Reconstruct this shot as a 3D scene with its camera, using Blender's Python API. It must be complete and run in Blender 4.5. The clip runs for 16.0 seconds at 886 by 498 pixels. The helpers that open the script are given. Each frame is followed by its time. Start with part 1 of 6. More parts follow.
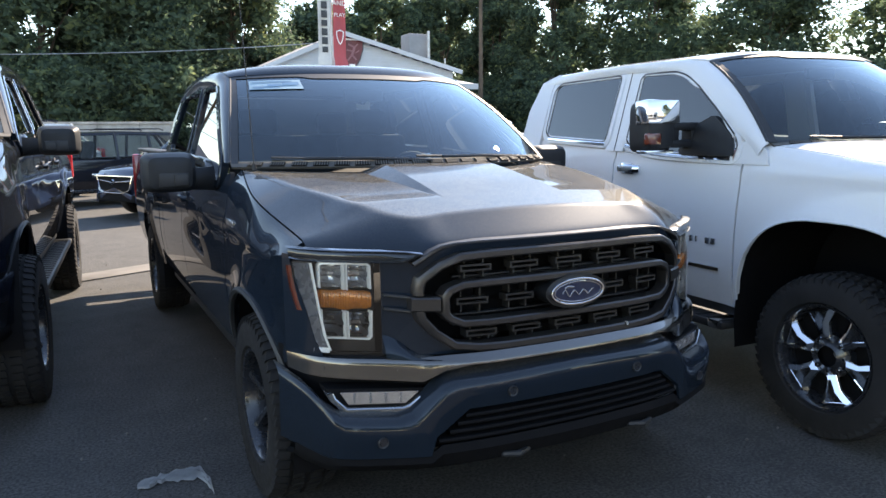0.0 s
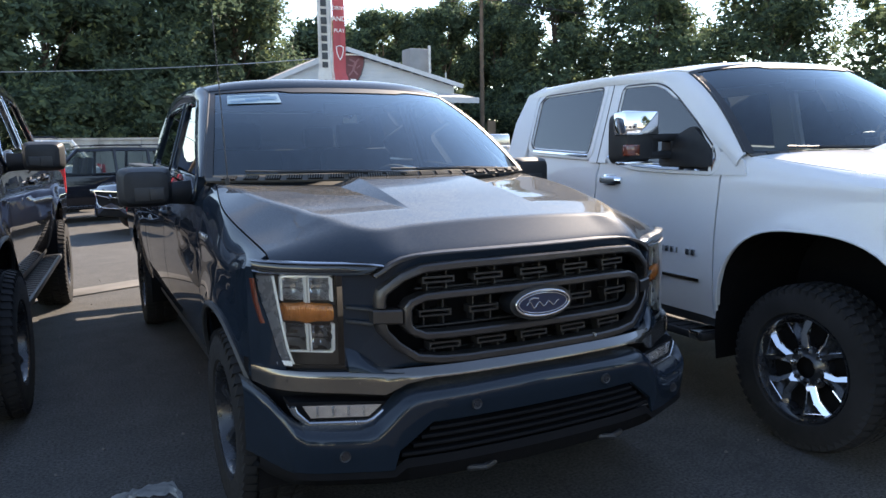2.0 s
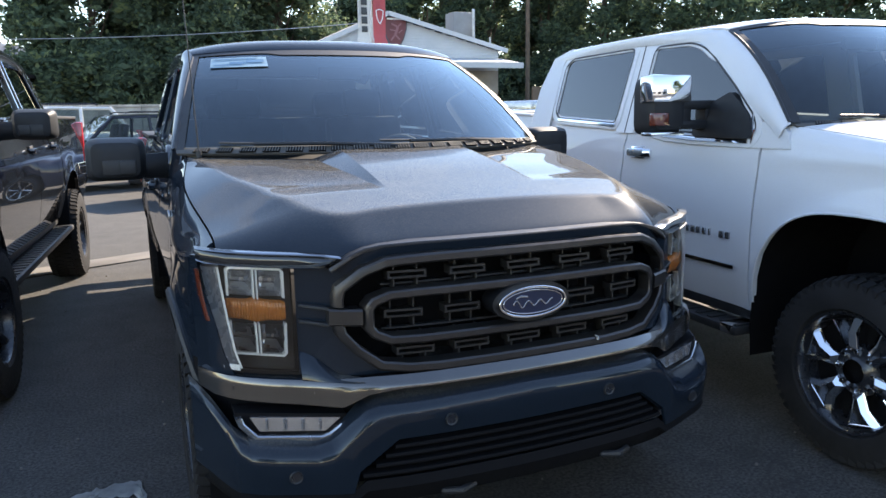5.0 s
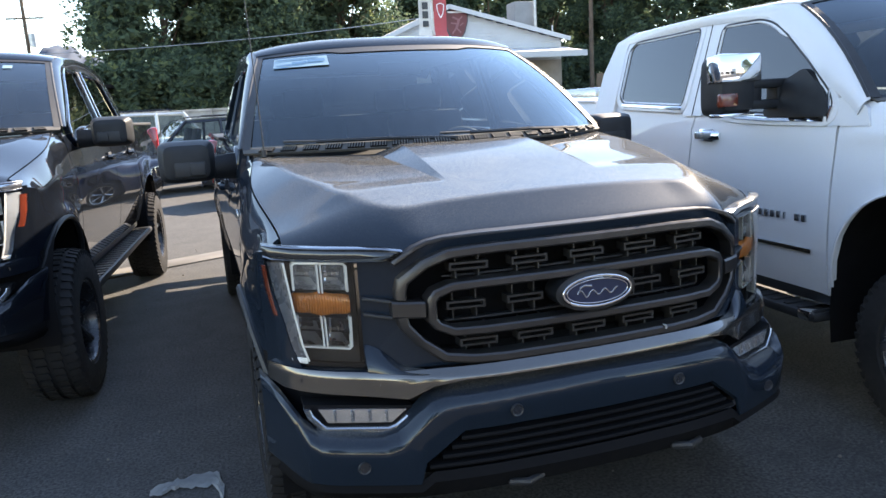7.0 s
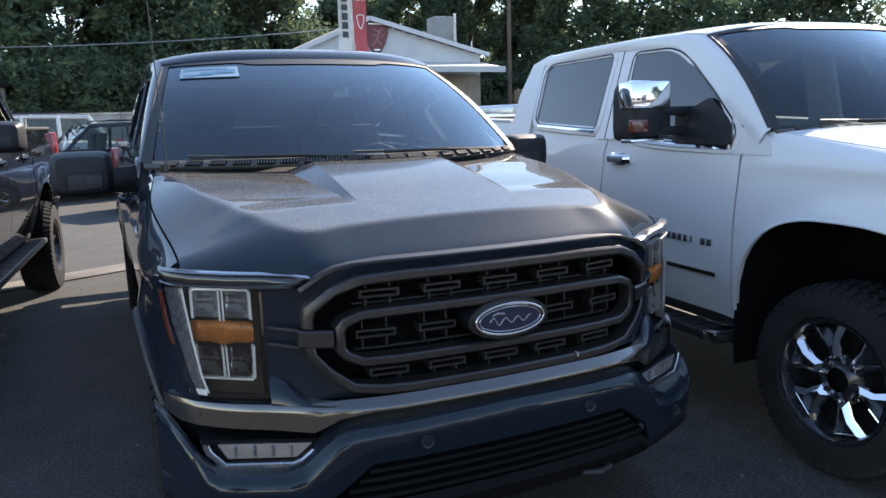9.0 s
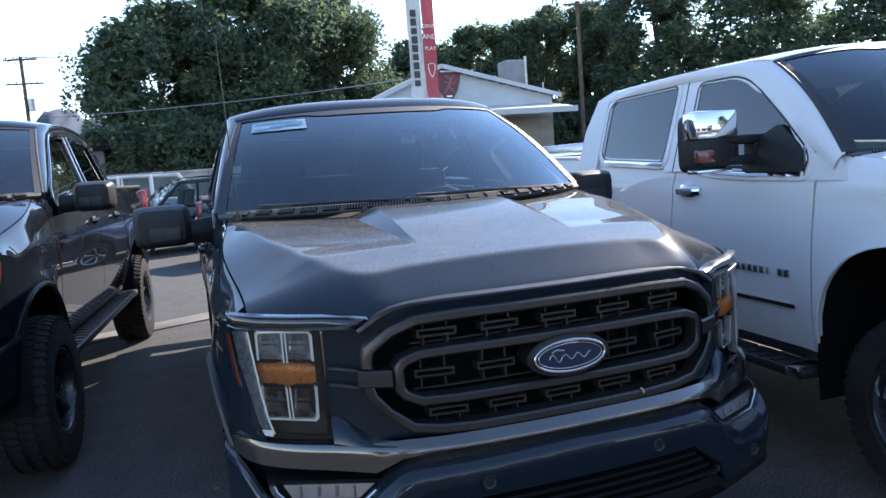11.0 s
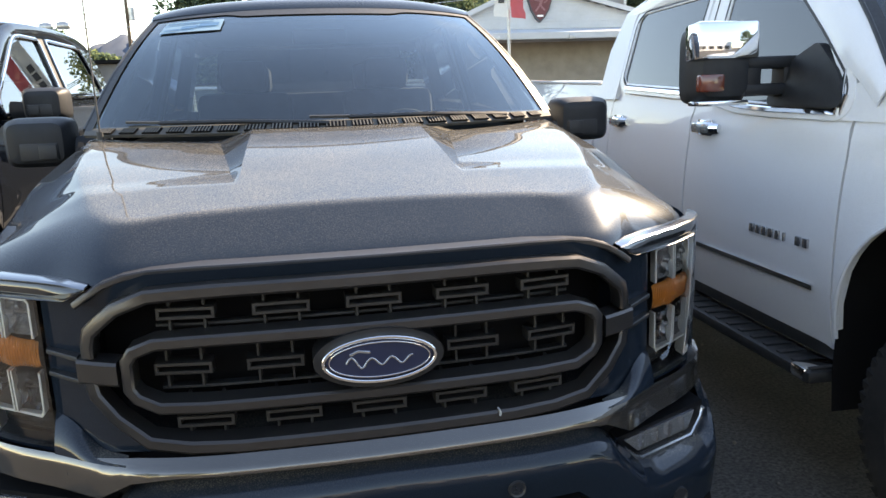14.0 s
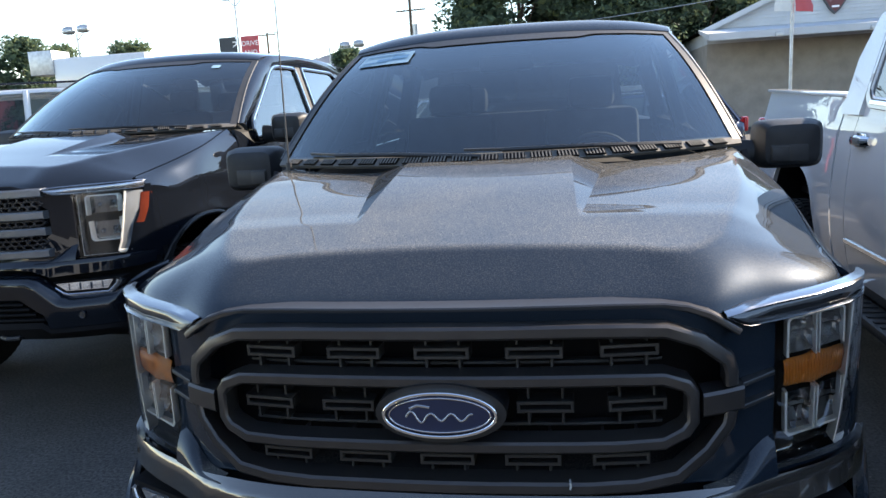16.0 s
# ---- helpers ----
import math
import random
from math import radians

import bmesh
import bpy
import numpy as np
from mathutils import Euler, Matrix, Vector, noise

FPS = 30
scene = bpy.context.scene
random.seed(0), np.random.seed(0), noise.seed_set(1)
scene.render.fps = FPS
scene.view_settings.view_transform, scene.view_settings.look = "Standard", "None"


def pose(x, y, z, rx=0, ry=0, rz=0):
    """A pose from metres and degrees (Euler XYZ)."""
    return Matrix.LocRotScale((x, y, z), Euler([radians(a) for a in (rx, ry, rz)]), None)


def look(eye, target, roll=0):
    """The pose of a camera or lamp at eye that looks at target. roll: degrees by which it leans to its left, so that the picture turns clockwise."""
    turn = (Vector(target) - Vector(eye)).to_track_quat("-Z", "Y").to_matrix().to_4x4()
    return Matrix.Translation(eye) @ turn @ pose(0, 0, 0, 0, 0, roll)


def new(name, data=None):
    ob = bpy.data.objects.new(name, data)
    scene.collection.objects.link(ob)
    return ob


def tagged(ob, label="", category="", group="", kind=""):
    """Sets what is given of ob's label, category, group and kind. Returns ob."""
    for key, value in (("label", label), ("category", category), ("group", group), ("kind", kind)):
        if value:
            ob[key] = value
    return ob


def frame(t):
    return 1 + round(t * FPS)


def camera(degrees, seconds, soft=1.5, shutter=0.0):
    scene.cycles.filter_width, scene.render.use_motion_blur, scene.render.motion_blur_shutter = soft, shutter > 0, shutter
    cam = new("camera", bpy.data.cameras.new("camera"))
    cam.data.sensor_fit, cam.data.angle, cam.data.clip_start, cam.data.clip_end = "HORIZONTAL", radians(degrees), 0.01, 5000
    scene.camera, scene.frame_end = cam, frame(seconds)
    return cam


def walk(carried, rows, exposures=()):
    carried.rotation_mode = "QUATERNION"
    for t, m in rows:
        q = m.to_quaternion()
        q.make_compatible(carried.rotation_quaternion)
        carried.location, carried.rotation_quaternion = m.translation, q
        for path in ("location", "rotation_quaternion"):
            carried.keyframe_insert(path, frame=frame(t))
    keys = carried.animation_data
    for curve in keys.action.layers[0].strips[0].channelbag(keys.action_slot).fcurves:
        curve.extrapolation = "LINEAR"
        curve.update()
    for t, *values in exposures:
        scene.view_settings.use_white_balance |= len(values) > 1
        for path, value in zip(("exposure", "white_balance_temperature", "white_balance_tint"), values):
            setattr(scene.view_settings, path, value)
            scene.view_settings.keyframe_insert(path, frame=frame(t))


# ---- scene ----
cam = camera(62.2, 16.0)
EXPOSE = [(0, 2.75, 8100, 15), (1, 2.55, 7700, 15), (2, 2.5, 7800, 16), (2.5, 2.7, 7600, 15), (3, 2.0, 7700, 17), (5.5, 2.75, 7700, 15), (6, 2.65, 7500, 15), (6.5, 2.65, 7200, 15), (7, 2.95, 7900, 15), (7.5, 3.12, 8250, 14), (8, 2.85, 8150, 15), (9, 2.4, 7500, 15), (11.5, 2.38, 6700, 16), (12.5, 2.8, 7300, 15), (13.5, 2.65, 7200, 15), (14, 3.0, 9550, 16), (14.5, 2.58, 7700, 15), (15, 2.28, 6950, 15), (15.5, 1.98, 6200, 18), (16, 2.55, 7550, 14)]
PATH = [
    (0, (-1.665, -2.187, 1.57), (-0.766, -0.427, 1.259), -0.6),
    (0.5, (-1.655, -2.205, 1.58), (-0.756, -0.444, 1.28), -0.4),
    (1, (-1.633, -2.212, 1.578), (-0.734, -0.449, 1.283), -0.5),
    (1.5, (-1.59, -2.231, 1.577), (-0.69, -0.467, 1.295), -1.0),
    (2, (-1.528, -2.249, 1.561), (-0.638, -0.48, 1.287), -1.0),
    (2.5, (-1.42, -2.166, 1.556), (-0.525, -0.401, 1.269), -1.4),
    (3, (-1.34, -2.033, 1.567), (-0.421, -0.28, 1.281), 1.9),
    (3.2, (-1.323, -1.966, 1.556), (-0.387, -0.222, 1.265), 2.4),
    (5.3, (-1.122, -1.987, 1.573), (-0.393, -0.162, 1.201), -1.9),
    (5.5, (-1.118, -1.985, 1.575), (-0.416, -0.15, 1.199), -2.5),
    (6, (-1.137, -1.992, 1.574), (-0.502, -0.13, 1.21), -3.3),
    (6.5, (-1.14, -1.996, 1.567), (-0.534, -0.123, 1.211), -3.2),
    (7, (-1.12, -1.989, 1.562), (-0.522, -0.117, 1.19), -3.4),
    (7.5, (-1.112, -1.974, 1.55), (-0.523, -0.106, 1.148), -3.1),
    (8, (-1.082, -1.934, 1.555), (-0.346, -0.121, 1.142), -1.8),
    (8.5, (-1.069, -1.932, 1.58), (-0.275, -0.14, 1.182), -1.4),
    (9, (-1.073, -1.927, 1.593), (-0.265, -0.131, 1.242), -1.6),
    (9.2, (-1.082, -1.937, 1.603), (-0.288, -0.123, 1.321), -2.0),
    (11.3, (-0.993, -1.97, 1.567), (-0.378, -0.08, 1.341), -4.4),
    (11.5, (-0.97, -1.927, 1.555), (-0.354, -0.039, 1.321), -4.2),
    (12, (-0.814, -1.745, 1.526), (-0.187, 0.138, 1.279), -2.2),
    (12.5, (-0.643, -1.681, 1.521), (-0.108, 0.224, 1.228), -2.6),
    (13, (-0.372, -1.675, 1.547), (0.004, 0.268, 1.257), -4.1),
    (13.5, (-0.234, -1.631, 1.52), (0.143, 0.306, 1.196), -4.9),
    (14, (-0.134, -1.485, 1.522), (0.231, 0.437, 1.109), -2.1),
    (14.5, (0.036, -1.465, 1.548), (0.268, 0.493, 1.211), -0.7),
    (15, (0.236, -1.475, 1.587), (0.122, 0.495, 1.259), -2.2),
    (15.5, (0.268, -1.493, 1.624), (-0.035, 0.472, 1.401), -3.5),
    (16, (0.275, -1.429, 1.601), (-0.066, 0.507, 1.232), -3.4),
]
walk(cam, [(t, look(eye, target, roll)) for t, eye, target, roll in PATH], EXPOSE)

# ---- light ----
SUN_AZ, SUN_EL = 54.0, 32.0          # degrees from +y towards +x, and above the ground
world = bpy.data.worlds.new("sky")
scene.world = world
world.use_nodes = True
wn = world.node_tree
sky = wn.nodes.new("ShaderNodeTexSky")
sky.sky_type = "NISHITA"
sky.sun_disc = False
sky.sun_elevation, sky.sun_rotation = radians(SUN_EL), radians(SUN_AZ)
sky.altitude = 1300.0
sky.air_density, sky.dust_density, sky.ozone_density = 1.3, 0.0, 3.4
# thin broken cloud over the clear sky
coord = wn.nodes.new("ShaderNodeTexCoord")
axes = wn.nodes.new("ShaderNodeSeparateXYZ")
wn.links.new(coord.outputs["Generated"], axes.inputs[0])
lift = wn.nodes.new("ShaderNodeMath")
lift.operation, lift.inputs[1].default_value = "ADD", 0.12
wn.links.new(axes.outputs[2], lift.inputs[0])
flat = wn.nodes.new("ShaderNodeVectorMath")
flat.operation = "DIVIDE"
wn.links.new(coord.outputs["Generated"], flat.inputs[0])
wn.links.new(lift.outputs[0], flat.inputs[1])
puffs = wn.nodes.new("ShaderNodeTexNoise")
puffs.inputs["Scale"].default_value, puffs.inputs["Detail"].default_value, puffs.inputs["Roughness"].default_value = 1.3, 7.0, 0.6
wn.links.new(flat.outputs[0], puffs.inputs["Vector"])
cover = wn.nodes.new("ShaderNodeMapRange")
cover.inputs["From Min"].default_value, cover.inputs["From Max"].default_value = 0.62, 0.84
cover.inputs["To Max"].default_value = 0.5
wn.links.new(puffs.outputs[0], cover.inputs["Value"])
grey = wn.nodes.new("ShaderNodeRGBToBW")
wn.links.new(sky.outputs[0], grey.inputs[0])
bright = wn.nodes.new("ShaderNodeMath")
bright.operation, bright.inputs[1].default_value = "MULTIPLY", 1.5
wn.links.new(grey.outputs[0], bright.inputs[0])
cloudy = wn.nodes.new("ShaderNodeMix")
cloudy.data_type = "RGBA"
wn.links.new(cover.outputs["Result"], cloudy.inputs[0])
wn.links.new(sky.outputs[0], cloudy.inputs[6])
wn.links.new(bright.outputs[0], cloudy.inputs[7])
wn.links.new(cloudy.outputs[2], wn.nodes["Background"].inputs[0])
wn.nodes["Background"].inputs[1].default_value = 0.09
sun = new("sun", bpy.data.lights.new("sun", "SUN"))
sun.data.energy, sun.data.angle, sun.data.color = 2.7, radians(0.6), (1.0, 0.94, 0.85)
_az, _el = radians(SUN_AZ), radians(SUN_EL)
sun.matrix_world = look((math.sin(_az) * math.cos(_el) * 50, math.cos(_az) * math.cos(_el) * 50, math.sin(_el) * 50), (0, 0, 0))


# ---- materials ----
def shader(name):
    m = bpy.data.materials.new(name)
    m.use_nodes = True
    return m, m.node_tree, m.node_tree.nodes["Principled BSDF"]


def noise_node(nt, scale, detail=4.0, rough=0.55, space="Object"):
    tc = nt.nodes.new("ShaderNodeTexCoord")
    n = nt.nodes.new("ShaderNodeTexNoise")
    n.inputs["Scale"].default_value, n.inputs["Detail"].default_value, n.inputs["Roughness"].default_value = scale, detail, rough
    nt.links.new(tc.outputs[space], n.inputs["Vector"])
    return n


def ramp(nt, source, stops):
    r = nt.nodes.new("ShaderNodeValToRGB")
    while len(r.color_ramp.elements) < len(stops):
        r.color_ramp.elements.new(0.5)
    for e, (at, c) in zip(r.color_ramp.elements, stops):
        e.position = at
        e.color = (*c, 1) if hasattr(c, "__len__") else (c, c, c, 1)
    nt.links.new(source, r.inputs[0])
    return r


def bump(nt, b, source, strength, distance):
    n = nt.nodes.new("ShaderNodeBump")
    n.inputs["Strength"].default_value, n.inputs["Distance"].default_value = strength, distance
    nt.links.new(source, n.inputs["Height"])
    nt.links.new(n.outputs[0], b.inputs["Normal"])


def mixed(nt, fac, a, b):
    m = nt.nodes.new("ShaderNodeMix")
    m.data_type = "RGBA"
    for k, v in ((0, fac), (6, a), (7, b)):
        if hasattr(v, "links"):
            nt.links.new(v, m.inputs[k])
        else:
            m.inputs[k].default_value = v if not hasattr(v, "__len__") else (*v, 1)
    return m.outputs[2]


def simple(name, colour, rough=0.5, metal=0.0, vary=0.15, scale=12.0, relief=0.0, coat=0.0, spec=0.5):
    """A plain surface with two scales of tonal and gloss variation."""
    m, nt, b = shader(name)
    big, fine = noise_node(nt, scale * 0.12, 3), noise_node(nt, scale, 6)
    dark, light = [c * (1 - vary) for c in colour], [min(1, c * (1 + vary)) for c in colour]
    c1 = ramp(nt, big.outputs[0], [(0.3, dark), (0.7, light)])
    c2 = ramp(nt, fine.outputs[0], [(0.3, 1 - vary * 0.6), (0.75, 1.0)])
    mul = nt.nodes.new("ShaderNodeMix")
    mul.data_type, mul.blend_type = "RGBA", "MULTIPLY"
    mul.inputs[0].default_value = 1.0
    nt.links.new(c1.outputs[0], mul.inputs[6])
    nt.links.new(c2.outputs[0], mul.inputs[7])
    nt.links.new(mul.outputs[2], b.inputs["Base Color"])
    r = ramp(nt, fine.outputs[0], [(0.3, max(0.0, rough * 0.85)), (0.75, min(1.0, rough * 1.15))])
    nt.links.new(r.outputs[0], b.inputs["Roughness"])
    b.inputs["Metallic"].default_value = metal
    b.inputs["Coat Weight"].default_value = coat
    b.inputs["Coat Roughness"].default_value = 0.04
    b.inputs["Specular IOR Level"].default_value = spec
    if relief:
        bump(nt, b, fine.outputs[0], 0.5, relief)
    return m


def car_paint(name, colour, metal=0.5, rough=0.38, dust=0.25, dust_colour=(0.27, 0.262, 0.245), coat=1.0):
    """Clear-coated flake paint, with dust and dried water specks on what faces up."""
    m, nt, b = shader(name)
    flake, film, speck = noise_node(nt, 900, 1), noise_node(nt, 2.3, 5, 0.65), noise_node(nt, 330, 3)
    geo = nt.nodes.new("ShaderNodeNewGeometry")
    sep = nt.nodes.new("ShaderNodeSeparateXYZ")
    nt.links.new(geo.outputs["Normal"], sep.inputs[0])
    up = ramp(nt, sep.outputs[2], [(0.5, 0.03), (0.80, 0.12), (0.90, 0.30), (0.968, 1.0)])
    amount = nt.nodes.new("ShaderNodeMath")
    amount.operation = "MULTIPLY"
    f = ramp(nt, film.outputs[0], [(0.25, dust * 0.35), (0.75, dust)])
    nt.links.new(up.outputs[0], amount.inputs[0])
    nt.links.new(f.outputs[0], amount.inputs[1])
    sp = ramp(nt, speck.outputs[0], [(0.38, 0.35), (0.52, 0.85), (0.66, 2.4)])
    amount2 = nt.nodes.new("ShaderNodeMath")
    amount2.operation, amount2.use_clamp = "MULTIPLY", True
    nt.links.new(amount.outputs[0], amount2.inputs[0])
    nt.links.new(sp.outputs[0], amount2.inputs[1])
    base = ramp(nt, flake.outputs[0], [(0.35, [c * 0.8 for c in colour]), (0.7, [min(1, c * 1.25) for c in colour])])
    nt.links.new(mixed(nt, amount2.outputs[0], base.outputs[0], dust_colour), b.inputs["Base Color"])
    met = nt.nodes.new("ShaderNodeMath")
    met.operation, met.use_clamp = "MULTIPLY_ADD", True
    met.inputs[1].default_value, met.inputs[2].default_value = -metal, metal
    nt.links.new(amount2.outputs[0], met.inputs[0])
    nt.links.new(met.outputs[0], b.inputs["Metallic"])
    b.inputs["Roughness"].default_value = rough
    b.inputs["Specular IOR Level"].default_value = 0.0
    cw = ramp(nt, amount2.outputs[0], [(0.0, coat), (0.5, coat * 0.6)])
    nt.links.new(cw.outputs[0], b.inputs["Coat Weight"])
    cr = ramp(nt, amount2.outputs[0], [(0.0, 0.008), (0.5, 0.05)])
    nt.links.new(cr.outputs[0], b.inputs["Coat Roughness"])
    orange = noise_node(nt, 60, 1)
    bump(nt, b, orange.outputs[0], 0.02, 0.002)
    return m


def glazing(name, tint, gloss_rough=0.0, ior=1.6, sky_tint=(1.0, 1.0, 1.0), film=0.0):
    """A thin tinted pane: clear through, mirror-like by its angle, with a film of dust."""
    m = bpy.data.materials.new(name)
    m.use_nodes = True
    nt = m.node_tree
    nt.nodes.clear()
    out, mix = nt.nodes.new("ShaderNodeOutputMaterial"), nt.nodes.new("ShaderNodeMixShader")
    tr, gl, fr = nt.nodes.new("ShaderNodeBsdfTransparent"), nt.nodes.new("ShaderNodeBsdfGlossy"), nt.nodes.new("ShaderNodeFresnel")
    tr.inputs[0].default_value = (*tint, 1)
    gl.inputs["Roughness"].default_value = gloss_rough
    # colours whatever the pane mirrors, painting in a bluer sky
    gl.inputs[0].default_value = (*sky_tint, 1)
    fr.inputs[0].default_value = ior
    nt.links.new(fr.outputs[0], mix.inputs[0])
    nt.links.new(tr.outputs[0], mix.inputs[1])
    nt.links.new(gl.outputs[0], mix.inputs[2])
    if film:
        df, mx = nt.nodes.new("ShaderNodeBsdfDiffuse"), nt.nodes.new("ShaderNodeMixShader")
        df.inputs[0].default_value = (0.50, 0.50, 0.48, 1)
        patch = noise_node(nt, 5.0, 6, 0.7)
        amount = ramp(nt, patch.outputs[0], [(0.3, film * 0.6), (0.7, film * 1.3)])
        nt.links.new(amount.outputs[0], mx.inputs[0])
        nt.links.new(mix.outputs[0], mx.inputs[1])
        nt.links.new(df.outputs[0], mx.inputs[2])
        mix = mx
    nt.links.new(mix.outputs[0], out.inputs[0])
    return m


def asphalt_material():
    m, nt, b = shader("asphalt")
    big, mid, grit = noise_node(nt, 0.35, 5, 0.6), noise_node(nt, 3.5, 6, 0.65), noise_node(nt, 64, 4, 0.75)
    c1 = ramp(nt, big.outputs[0], [(0.3, (0.028, 0.0275, 0.027)), (0.7, (0.048, 0.046, 0.0435))])
    c2 = ramp(nt, mid.outputs[0], [(0.35, (0.023, 0.023, 0.023)), (0.7, (0.058, 0.0555, 0.052))])
    g = ramp(nt, grit.outputs[0], [(0.37, 0.22), (0.62, 1.8)])
    a = mixed(nt, 0.5, c1.outputs[0], c2.outputs[0])
    mul = nt.nodes.new("ShaderNodeMix")
    mul.data_type, mul.blend_type = "RGBA", "MULTIPLY"
    mul.inputs[0].default_value = 1.0
    nt.links.new(a, mul.inputs[6])
    nt.links.new(g.outputs[0], mul.inputs[7])
    vor = nt.nodes.new("ShaderNodeTexVoronoi")
    vor.feature = "DISTANCE_TO_EDGE"
    vor.inputs["Scale"].default_value = 0.30
    warp = noise_node(nt, 1.4, 5)
    tc = nt.nodes.new("ShaderNodeTexCoord")
    vm = nt.nodes.new("ShaderNodeVectorMath")
    vm.operation = "ADD"
    nt.links.new(tc.outputs["Object"], vm.inputs[0])
    nt.links.new(warp.outputs[1], vm.inputs[1])
    nt.links.new(vm.outputs[0], vor.inputs["Vector"])
    crack = ramp(nt, vor.outputs[0], [(0.0, 0.6), (0.005, 0.0)])
    nt.links.new(mixed(nt, crack.outputs[0], mul.outputs[2], (0.02, 0.02, 0.02)), b.inputs["Base Color"])
    b.inputs["Roughness"].default_value = 0.9
    bump(nt, b, grit.outputs[0], 0.7, 0.006)
    return m


def leaf_material(name, dark, light):
    m, nt, b = shader(name)
    g = nt.nodes.new("ShaderNodeNewGeometry")
    r = ramp(nt, g.outputs["Random Per Island"], [(0.0, dark), (0.8, light), (1.0, [light[0] * 1.7, light[1] * 1.4, light[2]])])
    nt.links.new(r.outputs[0], b.inputs["Base Color"])
    b.inputs["Roughness"].default_value = 0.7
    b.inputs["Specular IOR Level"].default_value = 0.2
    b.inputs["Transmission Weight"].default_value = 0.0
    b.inputs["Subsurface Weight"].default_value = 0.0
    tl, mx = nt.nodes.new("ShaderNodeBsdfTranslucent"), nt.nodes.new("ShaderNodeMixShader")
    nt.links.new(r.outputs[0], tl.inputs[0])
    mx.inputs[0].default_value = 0.5
    nt.links.new(b.outputs[0], mx.inputs[1])
    nt.links.new(tl.outputs[0], mx.inputs[2])
    nt.links.new(mx.outputs[0], nt.nodes["Material Output"].inputs[0])
    return m


GREY_PAINT = car_paint("carbon_grey_paint", (0.0085, 0.0152, 0.0245), 0.14, 0.34, 0.27, (0.36, 0.315, 0.245), 0.72)
BLACK_PAINT = car_paint("black_paint", (0.006, 0.008, 0.012), 0.2, 0.3, 0.04)
WHITE_PAINT = car_paint("white_paint", (0.60, 0.61, 0.63), 0.0, 0.35, 0.06)
SUV_PAINT = car_paint("suv_dark_paint", (0.012, 0.014, 0.02), 0.3, 0.35, 0.12)
NAVY_PAINT = car_paint("suv_navy_paint", (0.02, 0.03, 0.06), 0.4, 0.35, 0.12)
DARK_TRIM = simple("dark_trim_paint", (0.018, 0.02, 0.025), 0.28, 0.2, 0.15, 20, coat=0.4)
FRAME_GREY = simple("grille_frame_grey", (0.060, 0.055, 0.054), 0.34, 0.65, 0.12, 25)
CHROME = simple("chrome", (0.78, 0.79, 0.81), 0.06, 1.0, 0.03, 30)
SATIN = simple("satin_silver", (0.42, 0.43, 0.45), 0.25, 0.9, 0.06, 30)
PLASTIC = simple("black_plastic", (0.016, 0.017, 0.019), 0.55, 0.0, 0.25, 90, 0.0006)
MATTE = simple("mirror_plastic", (0.016, 0.018, 0.021), 0.5, 0.0, 0.2, 120, 0.0004, spec=0.3)
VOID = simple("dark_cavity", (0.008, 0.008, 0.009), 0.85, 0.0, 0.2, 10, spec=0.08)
RUBBER = simple("tyre_rubber", (0.017, 0.017, 0.018), 0.8, 0.0, 0.3, 40, 0.0008, spec=0.2)
# blue of the mirrored sky is put into this pane's gloss colour
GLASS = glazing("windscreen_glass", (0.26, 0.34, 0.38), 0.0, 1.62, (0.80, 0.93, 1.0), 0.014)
TINT = glazing("tinted_glass", (0.10, 0.11, 0.12))
CAR_GLASS = glazing("car_glass", (0.48, 0.54, 0.54), 0.0, 1.45)
SMOKE = glazing("smoked_glass", (0.07, 0.08, 0.09), 0.0, 1.9)
FILM = glazing("reflective_film_glass", (0.10, 0.11, 0.12), 0.0, 2.7)
CLEAR_FILM = glazing("light_film_glass", (0.50, 0.56, 0.54), 0.0, 2.2)
CLEAR = glazing("lamp_glass", (0.92, 0.93, 0.93))
MIRROR = simple("mirror_glass", (0.9, 0.9, 0.9), 0.01, 1.0, 0.0, 5)
AMBER = simple("amber_lens", (0.55, 0.17, 0.025), 0.25, 0.25, 0.35, 70, 0.001, coat=0.7)
RED = simple("red_lens", (0.50, 0.02, 0.025), 0.15, 0.0, 0.2, 50, coat=1.0)
MARKER = simple("dark_amber_lens", (0.13, 0.024, 0.012), 0.2, 0.0, 0.2, 60, coat=1.0)
LAMP_BACK = simple("lamp_housing_dark", (0.028, 0.026, 0.024), 0.22, 0.2, 0.2, 40)
LAMP_WHITE = simple("lamp_outline_white", (0.85, 0.85, 0.83), 0.2, 0.2, 0.05, 30, coat=1.0)
LAMP_GREY = simple("lamp_reflector", (0.5, 0.51, 0.53), 0.2, 0.85, 0.15, 40)
LAMP_CELL = simple("lamp_cell_mirror", (0.30, 0.31, 0.33), 0.07, 1.0, 0.2, 40)
INSERT_GREY = simple("grille_insert_grey", (0.030, 0.029, 0.029), 0.4, 0.35, 0.12, 25)
DUSTY = simple("dusty_plastic", (0.08, 0.076, 0.070), 0.8, 0.0, 0.25, 60)
DUSTY_LIGHT = simple("dusty_slat", (0.10, 0.096, 0.088), 0.8, 0.0, 0.2, 60)
BROW = simple("brow_dark_glass", (0.03, 0.032, 0.036), 0.15, 0.4, 0.1, 30, coat=0.5)
EDGE = simple("dim_chrome", (0.26, 0.27, 0.29), 0.18, 1.0, 0.05, 30)
BADGE_BACK = simple("badge_plate_black", (0.006, 0.007, 0.009), 0.45, 0.0, 0.2, 60)
HEX_BAR = simple("satin_grille_bar", (0.17, 0.175, 0.185), 0.32, 0.6, 0.15, 40, coat=0.3)
